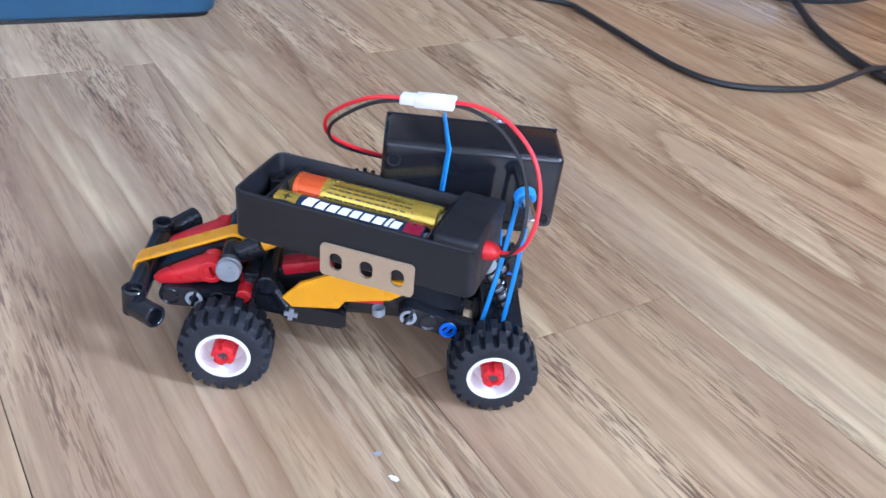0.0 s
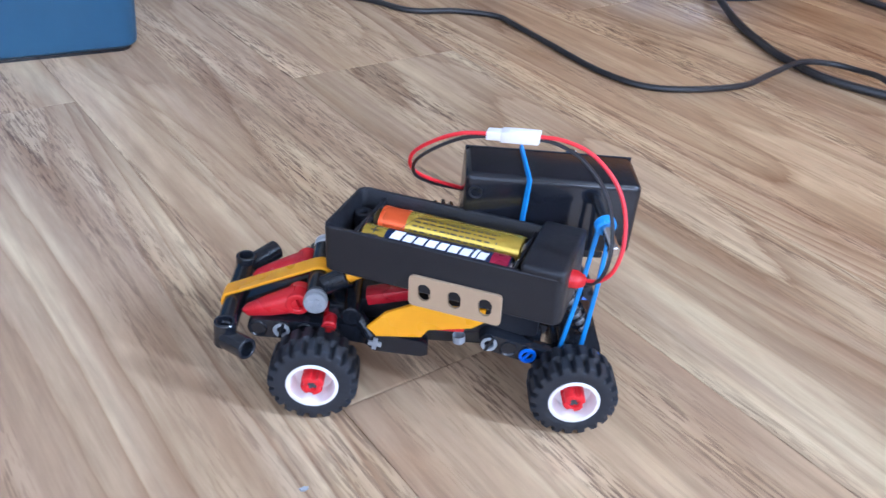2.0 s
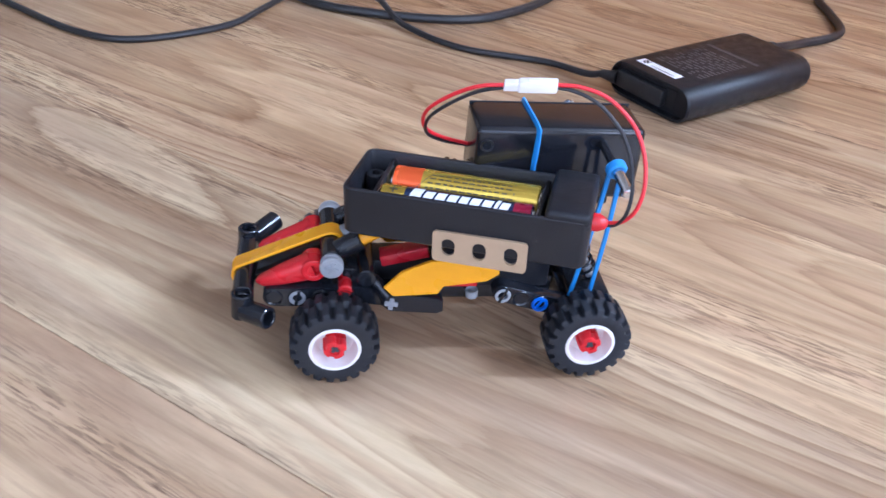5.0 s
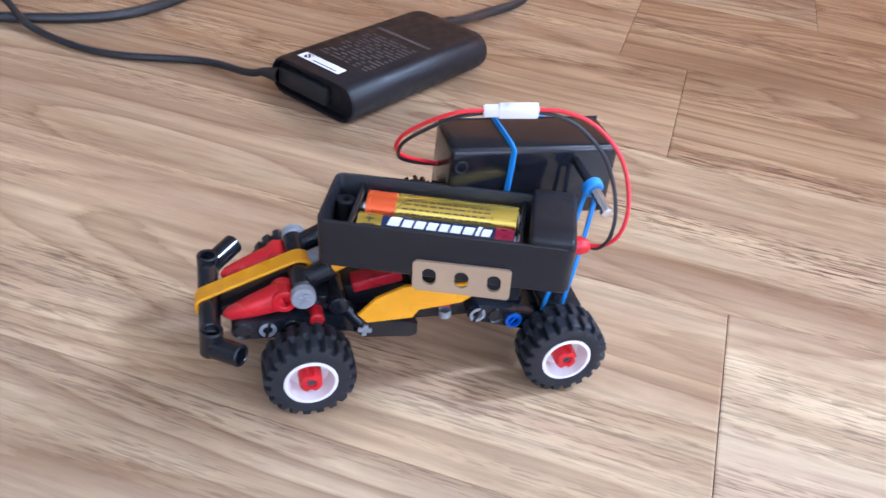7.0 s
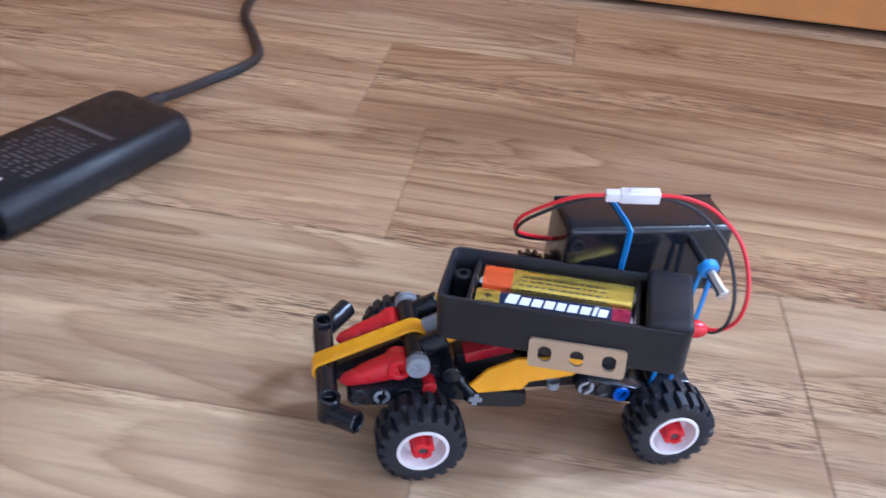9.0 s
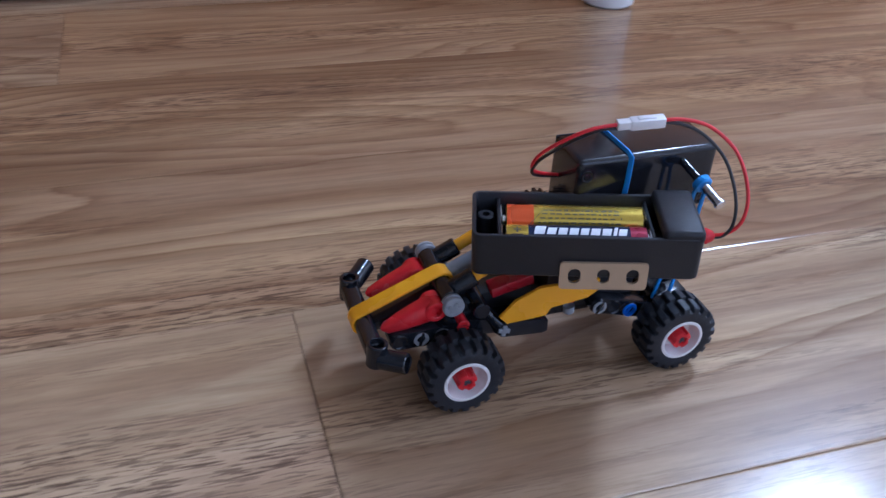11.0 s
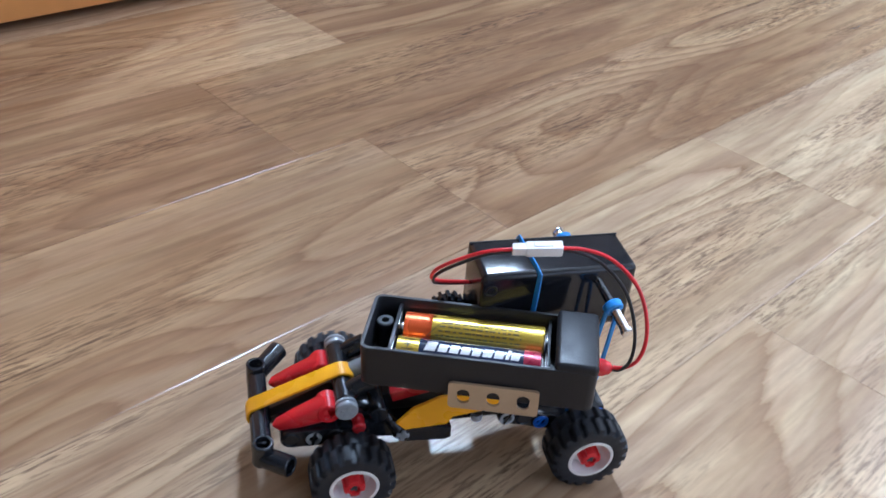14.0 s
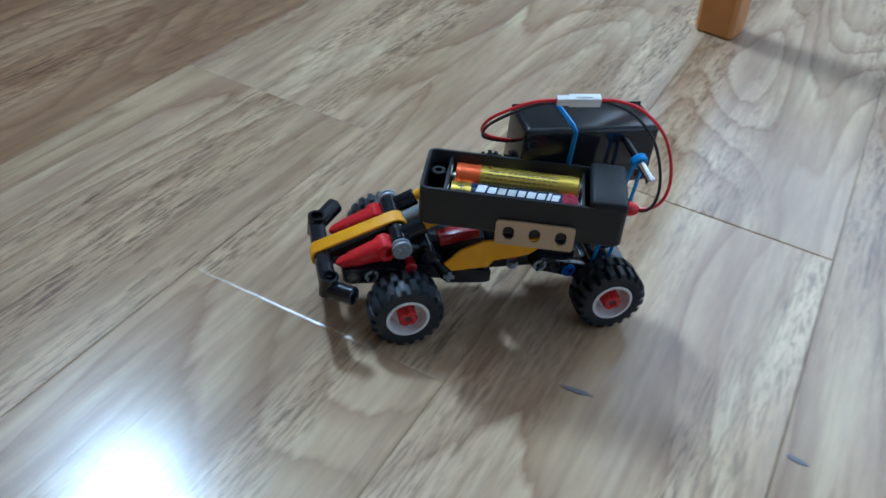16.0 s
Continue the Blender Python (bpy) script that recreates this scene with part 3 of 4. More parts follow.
def legs():
    """The feet of two tables."""
    bm = bmesh.new()
    lathe(bm, (0, 0, 0), (0, 0, 1), [(0, 0), (0, 18), (2, 20.5), (14, 21), (16, 20), (700, 22), (702, 0)], 28)
    ob = part("white_table_leg", bm, M_FRAME)
    ob.matrix_world = PLANKS @ pose(0.829, 0.834, 0)
    tagged(ob, "round white table leg standing on the floor", "table leg")
    bm = bmesh.new()
    rings = []
    for z, k, dx, dy in ((0, 13.2, 0, 0), (1.5, 14.5, 0, 0), (430, 22, 28, 34)):
        rings.append([bm.verts.new((dx + sx * k, dy + sy * k, z)) for sx, sy in ((-1, -0.8), (-0.8, -1), (0.8, -1), (1, -0.8), (1, 0.8), (0.8, 1), (-0.8, 1), (-1, 0.8))])
    for a, b in zip(rings, rings[1:]):
        for i in range(8):
            bm.faces.new((a[i], a[(i + 1) % 8], b[(i + 1) % 8], b[i]))
    bm.faces.new(rings[0][::-1])
    bm.faces.new(rings[-1])
    ob = part("wooden_chair_leg", bm, M_PINE)
    ob.matrix_world = PLANKS @ pose(1.608, 0.248, 0, 0, 0, -8)
    tagged(ob, "splayed square pine chair leg standing on the floor", "chair leg")


# ---------------------------------------------------------------- the toy buggy (x to its tail, z up)
WHEELS = []


def ribbed(bm, profile, count, seg, share, stagger=False):
    """A turned form round the y axis whose rings (y, radius, rise) rise into count ribs; two staggered rows if asked."""
    rings = []
    for y, r, up in profile:
        ring = []
        for i in range(seg):
            a = 2 * math.pi * i / seg
            k = (count * i / seg + (0.5 if stagger and y > 0 else 0)) % 1
            rr = r + (up if k < share else 0)
            ring.append(bm.verts.new((rr * math.sin(a), y, rr * math.cos(a))))
        rings.append(ring)
    pairs = list(zip(rings, rings[1:])) + ([(rings[-1], rings[0])] if stagger else [])
    for a, b in pairs:
        for i in range(seg):
            j = (i + 1) % seg
            bm.faces.new((a[i], a[j], b[j], b[i]))
    bmesh.ops.recalc_face_normals(bm, faces=bm.faces)


def wheel(car, x, y, side):
    """A white dished rim on a red hub with a two-row lugged tyre. side -1: outer face to -y."""
    s = side
    bm = bmesh.new()
    lathe(bm, (0, s * 7, 0), (0, -s, 0), [(0.0, 7.6), (-0.15, 8.2), (0.0, 8.75), (0.6, 8.9), (13.5, 8.9), (13.5, 3), (6.6, 3), (6.6, 5.0), (5.8, 6.4), (1.2, 7.5)], 40, True)
    rim = part("wheel", bm, M_WHITE, car, "white rim with a red hub")
    bm = bmesh.new()
    ribbed(bm, [(s * 0.3, 3.1, 0.9), (s * 6.6, 3.0, 0.9), (s * 7.1, 2.8, 0.8), (s * 7.3, 2.3, 0.6), (s * 7.3, 1.7, 0.2), (s * 6.4, 1.6, 0), (s * 6.4, 0.01, 0)], 4, 48, 0.6)
    part("hub", bm, M_RED, rim, "red plastic hub")
    bm = bmesh.new()
    for a in (0, 90):
        rbox(bm, -1.5, 1.5, min(s * 5.5, s * 6.7), max(s * 5.5, s * 6.7), -0.55, 0.55, 0.1, Matrix.Rotation(radians(a), 4, "Y"), 1)
    part("axle_end", bm, M_GREYPRINT, rim, "dark grey cross axle end")
    bm = bmesh.new()
    ribbed(bm, [(-6.7, 8.8, 0), (-7.0, 9.6, 0), (-6.9, 12.4, 0), (-6.75, 12.7, 0.6), (-6.3, 12.9, 1.75), (-5.4, 13.0, 2.1), (-0.5, 13.1, 2.1), (0.5, 13.1, 2.1), (5.4, 13.0, 2.1), (6.3, 12.9, 1.75), (6.75, 12.7, 0.6), (6.9, 12.3, 0), (7.0, 9.6, 0), (6.7, 8.8, 0)], 20, 240, 0.56, True)
    part("tyre", bm, M_RUBBER, rim, "dark rubber tyre with chunky staggered lugs")
    rim.location = (x / 1000, y / 1000, 0.0152)
    WHEELS.append((rim, x / 1000, y / 1000))


def battery(tray, w, first, label, stops):
    """A cell lying along the tray; stops = (from, to, material) along its length."""
    cell = None
    R = 5.6
    for i, (a, b, material, name) in enumerate(stops):
        bm = bmesh.new()
        r = R
        lathe(bm, (first + a, w, 8.6), (1, 0, 0), [(0, 0), (0, r - 0.5), (0.5, r), (b - a - 0.5, r), (b - a, r - 0.5), (b - a, 0)] if i == 0 else [(0, r - 0.1), (0, r + 0.05), (b - a, r + 0.05), (b - a, r - 0.1)], 32)
        ob = part(name, bm, material, cell or tray)
        if cell is None:
            cell = ob
    cell["label"] = label
    bm = bmesh.new()
    cyl(bm, (first - 1.4, w, 8.6), (first + 0.2, w, 8.6), 1.9, 0.3)
    part("terminal", bm, M_STEEL, cell, "steel terminal")
    return cell


def print_bars(cell, w, first, rows, material, name, label, lift=5.67):
    """Marks printed on a cell's curved top: (from, to, low angle, high angle, slant)."""
    bm = bmesh.new()
    for a, b, t0, t1, sl in rows:
        vs = []
        for i in range(5):
            t = radians(t0 + (t1 - t0) * i / 4)
            k = sl * i / 4
            vs.append([bm.verts.new((first + x + k, w - lift * math.sin(t), 8.6 + lift * math.cos(t))) for x in (a, b)])
        for p, q in zip(vs, vs[1:]):
            bm.faces.new((p[0], p[1], q[1], q[0]))
    ob = part(name, bm, material, cell, label)
    return ob


def battery_tray(car):
    """Open two-cell holder, skewed over the buggy; its own space: x along it, y to the far side."""
    Lx, Wy, H, t = 76.8, 29.0, 15.2, 1.3
    bm = bmesh.new()

    def ring(k, z, x1=Lx):
        r = 3.0
        pts = []
        for cx, cy, a0 in ((x1 - r, Wy - r, 0), (r, Wy - r, 90), (r, r, 180), (x1 - r, r, 270)):
            for i in range(5):
                a = radians(a0 + i * 22.5)
                pts.append(bm.verts.new((cx + (r - k) * math.cos(a), cy + (r - k) * math.sin(a), z)))
        return pts

    rings = [ring(0.9, -1.3), ring(0.0, -0.4), ring(-0.15, H - 0.3), ring(0.1, H), ring(t - 0.2, H), ring(t, H - 0.3), ring(t, 1.2)]
    n = len(rings[0])
    for a, b in zip(rings, rings[1:]):
        for i in range(n):
            bm.faces.new((a[i], a[(i + 1) % n], b[(i + 1) % n], b[i]))
    bm.faces.new(rings[0][::-1])
    bm.faces.new(rings[-1])
    bmesh.ops.recalc_face_normals(bm, faces=bm.faces)
    tray = part("battery_tray", bm, M_MATT, car, "open black plastic battery holder")
    bm = bmesh.new()
    rbox(bm, 8.6, 9.8, 1, Wy - 1, 1, H - 2.2, 0.2)
    rbox(bm, 60.4, 61.4, 1, Wy - 1, 1, H - 2.2, 0.2)
    rbox(bm, 9.8, 60.4, 14.2, 14.9, 1, 6.4, 0.2)
    part("divider", bm, M_MATT, tray)
    bm = bmesh.new()
    lathe(bm, (4.8, 20.5, 1), (0, 0, 1), [(0, 3.2), (9.5, 3.0), (9.8, 2.6), (9.8, 1.4), (4, 1.2), (4, 0)], 18)
    lathe(bm, (4.8, 8.5, 1), (0, 0, 1), [(0, 2.4), (5, 2.2), (5, 1.2), (2, 1.0), (2, 0)], 18)
    part("screw_post", bm, M_MATT, tray)
    bm = bmesh.new()
    rbox(bm, 63.0, Lx + 0.1, 0.1, Wy - 0.1, H - 2.0, H + 2.6, 1.6, None, 3)
    part("lid", bm, M_MATT, tray, "rounded black end cover")
    for w, x in ((7.2, 9.9), (20.2, 59.4), (7.2, 58.8)):
        bm = bmesh.new()
        pts = [(x + 0.12 * i, w + (4.2 - 0.10 * i) * math.cos(i * 0.8), 8.2 + (4.2 - 0.10 * i) * math.sin(i * 0.8)) for i in range(32)]
        if w > 10 or x < 20:
            pts = [(x + 0.02 * i, py, pz) for i, (px, py, pz) in enumerate(pts)]
        sweep(bm, pts, 0.4, 6, 1)
        part("contact_spring", bm, M_STEEL, tray, "steel contact spring")
    for y in (7.2, 20.2):
        for x in (9.9, 60.0):
            bm = bmesh.new()
            rbox(bm, x, x + 0.3, y - 3.6, y + 3.6, 3.0, H - 2.6, 0.1)
            part("contact_plate", bm, M_STEEL, tray, "thin steel contact plate")
    # near cell: gold end, navy body with white lettering blocks, crimson end
    c = battery(tray, 7.2, 11.2, "navy, gold and crimson alkaline cell", [(0, 47.6, M_NAVY, "cell"), (0.2, 7.6, M_GOLD, "sleeve"), (41.8, 47.3, M_CRIMSON, "sleeve")])
    rows = []
    x = 9.4
    for wd, tall in ((3.9, 1.0), (3.3, 0.76), (3.3, 0.76), (3.3, 0.76), (3.0, 0.76), (3.4, 0.76), (3.3, 0.76), (1.3, 1.0), (3.0, 0.76)):
        rows.append((x, x + wd * 0.90, 31, 31 - 40 * tall, 0.9 * tall))
        x += wd + 0.42
    print_bars(c, 7.2, 11.2, rows, M_PRINT, "lettering_block", "white printed blocks")
    print_bars(c, 7.2, 11.2, [(2.6, 5.2, 16, 10, 0), (3.6, 4.2, 26, 0, 0), (2.0, 5.8, 34, 31, 0), (2.0, 5.8, -7, -10, 0)], M_INK, "print", "dark printed mark", 5.70)
    c = battery(tray, 20.2, 11.8, "gold and copper-orange alkaline cell", [(0, 47.6, M_GOLD, "cell"), (0.2, 9.5, M_ORANGE, "sleeve")])
    rng = random.Random(3)
    rows = []
    for line, top in enumerate((66, 50, 34, 20, -14)):
        x = 11 + line * 0.6 + (14 if line == 4 else 0)
        while x < 38:
            q = rng.uniform(0.6, 2.2)
            rows.append((x, x + q, top, top - 5, 0))
            x += q + rng.uniform(0.35, 0.9)
    rows += [(39.4, 39.8, 80, -60, 0), (8.0, 38, 73, 71, 0), (14, 38, 12, 10.5, 0), (8.0, 8.3, 70, 12, 5)]
    print_bars(c, 20.2, 11.8, rows, M_INK, "print", "small dark print", 5.68)
    # drilled plate on the near flank
    bm = bmesh.new()
    out = []
    for cx, cz, a0 in ((13.4, 4.0, 0), (-13.4, 4.0, 90), (-13.4, -4.0, 180), (13.4, -4.0, 270)):
        for i in range(5):
            a = radians(a0 + i * 22.5)
            out.append((cx + 1.4 * math.cos(a), cz + 1.4 * math.sin(a)))
    outer = [[bm.verts.new((x, h, z)) for x, z in out] for h in (-0.5, 0.5)]
    for i in range(len(out)):
        j = (i + 1) % len(out)
        bm.faces.new((outer[0][i], outer[0][j], outer[1][j], outer[1][i]))
    fill = [[bm.edges.get((outer[s][i], outer[s][(i + 1) % len(out)])) for i in range(len(out))] for s in (0, 1)]
    for cx in (-9.8, 0.0, 9.8):
        hole = [[bm.verts.new((cx + 2.15 * math.cos(2 * math.pi * i / 18), h, 0.9 * (1 if math.sin(2 * math.pi * i / 18) >= 0 else -1) + 2.1 * math.sin(2 * math.pi * i / 18))) for i in range(18)] for h in (-0.5, 0.5)]
        for i in range(18):
            j = (i + 1) % 18
            bm.faces.new((hole[0][j], hole[0][i], hole[1][i], hole[1][j]))
        for s in (0, 1):
            fill[s] += [bm.edges.get((hole[s][i], hole[s][(i + 1) % 18])) for i in range(18)]
    for s in (0, 1):
        bmesh.ops.triangle_fill(bm, edges=fill[s], use_beauty=True)
    bmesh.ops.recalc_face_normals(bm, faces=bm.faces)
    plate = part("drilled_plate", bm, M_BRASS, tray, "brass-coloured strip with three slots", smooth=False)
    plate.location = (0.0445, -0.0008, 0.0005)
    plate.rotation_euler = (0, radians(-0.5), 0)
    tray.matrix_world = pose(-0.0420, -0.0275, 0.0568, 0, -2.4, -20.6)
    return tray


def rear_box(car):
    bm = bmesh.new()
    rbox(bm, 0.8, 57.2, -14.6, 7.2, 60.8, 86.8, 2.2, None, 4)
    box = part("battery_box", bm, M_BLACK, car, "closed glossy black battery box")
    bm = bmesh.new()
    rbox(bm, 1.1, 56.9, 5.6, 6.0, 60.4, 87.0, 0.1, None, 1)
    part("seam", bm, M_MATT, box)
    for x, z in ((4.4, 80.5), (53.4, 64.6)):
        bm = bmesh.new()
        lathe(bm, (x, -14.9, z), (0, 1, 0), [(1.4, 0), (1.4, 1.4), (0, 1.6), (-0.1, 2.1), (0.4, 2.3)], 16)
        part("screw_hole", bm, M_MATT, box, "recessed screw hole")
    # rubber band over the box
    bm = bmesh.new()
    loop = [(19.8, 7.9, 62), (19.6, 8.0, 85), (19.7, 6.6, 87.3), (20.4, -12.6, 87.4), (20.9, -14.9, 86.2), (20.6, -15.4, 80), (20.0, -15.4, 60.5), (20, -13, 60.0)]
    sweep(bm, loop, 1, 8, 1, flat=(0.95, 0.4), up=(1, 0, 0))
    part("rubber_band", bm, M_BLUEBAND, box, "light blue rubber band")


def wires(car):
    red_r = [(18.5, -31.6, 109.2), (26, -34, 109.6), (34, -37, 107.4), (41, -42, 101.5), (44.2, -46.5, 94), (44.4, -51, 86), (42.6, -52.6, 79), (39.8, -50.8, 74.2), (36.4, -48.4, 72.4)]
    red_l = [(6, -28.5, 107.6), (-3, -26.5, 106), (-11, -23, 101), (-16.5, -18, 94), (-16.2, -12, 86), (-10, -5, 79), (1.4, 0.5, 73.4)]
    for pts, off in ((red_r, (-1.4, 0.8, -1.5)), (red_l, (0.6, 1.0, -1.6))):
        bm = bmesh.new()
        sweep(bm, pts, 0.62, 10, 8)
        part("red_wire", bm, M_WIRE_RED, car, "thin red wire")
        bm = bmesh.new()
        n = len(pts) - 1
        sweep(bm, [Vector(p) + Vector(off) * (0.55 + 1.5 * math.sin(math.pi * i / n)) for i, p in enumerate(pts)], 0.58, 10, 8)
        part("black_wire", bm, M_WIRE_BLACK, car, "thin black wire")
    a, b = Vector((4.0, -27.9, 107.2)), Vector((20.0, -31.9, 109.0))
    d = (b - a).normalized()
    side = Vector((0, 0, 1)).cross(d).normalized()
    m = Matrix((( d.x, side.x, 0, a.x), (d.y, side.y, 0, a.y), (d.z, side.z, 1, a.z), (0, 0, 0, 1)))
    bm = bmesh.new()
    rbox(bm, 0.4, 7, -1.8, 1.8, -1.35, 1.35, 0.4, m)
    con = part("connector", bm, M_WHITE, car, "white plug-in wire connector")
    bm = bmesh.new()
    rbox(bm, 4.6, (b - a).length - 0.6, -2.2, 2.2, -1.7, 1.7, 0.5, m)
    rbox(bm, 7, 13, -1.2, 1.2, 1.5, 2.1, 0.3, m)
    part("socket", bm, M_WHITE, con, "white connector housing")
    bm = bmesh.new()
    lathe(bm, (31.6, -46.6, 71.8), (0.93, -0.36, 0.06), [(0, 0), (0, 2.9), (2.6, 2.8), (4.6, 1.9), (5.4, 0.9), (5.4, 0)], 16)
    part("grommet", bm, M_RED, car, "red wire sleeve")


def front_end(car):
    # bumper
    for name, p, q in (("bumper_bar", (-74.6, -24.5, 26.2), (-74.6, 13.5, 26.2)), ("bumper_post", (-74.6, -25.4, 21.6), (-74.2, -25.6, 31.2)), ("bumper_post", (-74.6, 14.3, 21.6), (-74.4, 14.5, 31.2)), ("bumper_stub", (-73.6, -27.0, 25.0), (-65.4, -33.6, 26.2)), ("bumper_stub", (-73.6, 16.0, 25.6), (-65.0, 26.0, 27.2))):
        bm = bmesh.new()
        if name == "bumper_bar":
            cyl(bm, p, q, 3.6)
        else:
            tube(bm, p, q, 3.75, 2.5)
        part(name, bm, M_BRICK, car, "black connector piece")
    # yellow strap round bumper and cross bar
    bm = bmesh.new()
    front = [(-74.6 + 4.2 * math.cos(radians(a)), 0, 26.2 + 4.2 * math.sin(radians(a))) for a in range(260, 110, -25)]
    back = [(-45.0 + 4.3 * math.cos(radians(a)), 0, 38.9 + 4.3 * math.sin(radians(a))) for a in range(112, -70, -25)]
    sweep(bm, [(x, -5.4, z) for x, y, z in front + back], 1, 8, 1, flat=(3.4, 0.55), up=(0, 0, 1))
    part("yellow_strap", bm, M_YELLOW, car, "flat yellow strap")
    # cross bar and its grey end knobs
    bm = bmesh.new()
    cyl(bm, (-45, -18.2, 38.4), (-45.4, 9.6, 39.4), 3.7)
    part("cross_bar", bm, M_BRICK, car)
    for y, s, z in ((-18.0, -1, 37.6), (9.4, 1, 39.6)):
        bm = bmesh.new()
        lathe(bm, (-45, y, z), (0, s, -0.03 * s), [(0, 3.2), (0.3, 3.9), (1.6, 4.1), (1.9, 3.5), (2.3, 3.5), (2.6, 4.1), (3.7, 4.0), (4.1, 3.6), (4.1, 0)], 24)
        for a in (0, 90):
            rbox(bm, -2.4, 2.4, -0.35, 0.35, -0.75, 0.75, 0.15, Matrix.Translation((-45, y + s * 4.15, z)) @ Matrix.Rotation(radians(a + 20), 4, "Y"), 1)
        part("grey_bush", bm, M_GREY, car, "light grey cross-slotted bush")
    # red tapered fairings
    for y0, y1, k in ((-20.0, -11.6, 1), (1.4, 9.8, -1)):
        bm = bmesh.new()
        rings = []
        for x, z, rz, ya, yb in ((-70.2, 28.6, 0.5, 0.42, 0.58), (-68.5, 29.0, 1.6, 0.22, 0.78), (-62, 31.2, 2.9, 0.1, 0.9), (-56, 33.4, 3.6, 0.03, 0.97), (-51, 35.3, 4.1, 0, 1)):
            a, b = y0 + (y1 - y0) * ya, y0 + (y1 - y0) * yb
            ring = []
            for i in range(16):
                t = 2 * math.pi * i / 16
                ring.append(bm.verts.new((x - math.sin(t) * rz * 0.42, (a + b) / 2 + math.copysign(abs(math.cos(t)) ** 0.55, math.cos(t)) * (b - a) / 2, z + math.copysign(abs(math.sin(t)) ** 0.8, math.sin(t)) * rz)))
            rings.append(ring)
        for p, q in zip(rings, rings[1:]):
            for i in range(16):
                bm.faces.new((p[i], p[(i + 1) % 16], q[(i + 1) % 16], q[i]))
        bm.faces.new(rings[0])
        bm.faces.new(rings[-1])
        bmesh.ops.recalc_face_normals(bm, faces=bm.faces)
        tube(bm, (-51, y0 - 0.2, 35.4), (-51, y1 + 0.2, 35.4), 4.1, 2.2, 2.5)
        part("red_fairing", bm, M_RED, car, "glossy red tapered fairing")
    # dark deck under the strap
    bm = bmesh.new()
    prism(bm, [(-71, 24), (-71, 27.4), (-50, 37.2), (-46, 37.2), (-44, 24)], 9.0, lambda x, z, h: Vector((x, -10.4 + h, z)), 0.4)
    part("nose_deck", bm, M_BRICK, car)
    # side rails
    for y0, y1 in ((-20.3, -12.7), (2.0, 9.6)):
        bm = bmesh.new()
        liftarm(bm, (-64.4, 24.8), (-40.4, 24.8), y0, y1)
        part("front_rail", bm, M_BRICK, car, "black studless beam")
    bm = bmesh.new()
    lathe(bm, (-56.4, -20.2, 24.8), (0, -1, 0), [(0, 2.6), (0.4, 2.9), (0.8, 2.8), (0.8, 1.7), (-1.5, 1.6)], 20)
    pin = part("grey_pin", bm, M_GREY, car, "light grey slotted pin")
    bm = bmesh.new()
    rbox(bm, -0.55, 0.55, -0.25, 0.25, -2.9, 2.9, 0.1, Matrix.Translation((-56.4, -20.95, 24.8)) @ Matrix.Rotation(radians(12), 4, "Y"), 1)
    part("slot", bm, M_BRICK, pin, "dark slot across the pin")
    bm = bmesh.new()
    cyl(bm, (-40.4, -20.6, 27.0), (-40.4, -8, 27.2), 2.6)
    part("red_bush", bm, M_RED, car, "small red bush")
    # front axle and steering block
    bm = bmesh.new()
    cyl(bm, (-44, -30, 15.2), (-44, 25, 15.2), 2.4)
    rbox(bm, -49, -39, -20, 9, 14, 23, 1.0)
    part("front_axle", bm, M_BRICK, car)
    # roll cage: black sleeves with yellow rods up to the tray
    for y in (-12.8, 7.0):
        bm = bmesh.new()
        tube(bm, (-43.0, y, 39.2), (-34.6, y - 0.6, 44.2), 3.6, 2.0)
        part("black_sleeve", bm, M_BRICK, car)
        bm = bmesh.new()
        cyl(bm, (-36, y - 0.6, 43.4), (-19, y - 1.4, 53.6), 2.3, 0.3)
        part("yellow_rod", bm, M_YELLOW, car, "yellow rod")
    bm = bmesh.new()
    cyl(bm, (-42.5, -3.5, 38.5), (-27, -3.5, 46), 3.6)
    part("damper", bm, mat("dark_grey_plastic", (0.22, 0.24, 0.27), 0.25, grain=0.1), car, "dark grey damper tube")


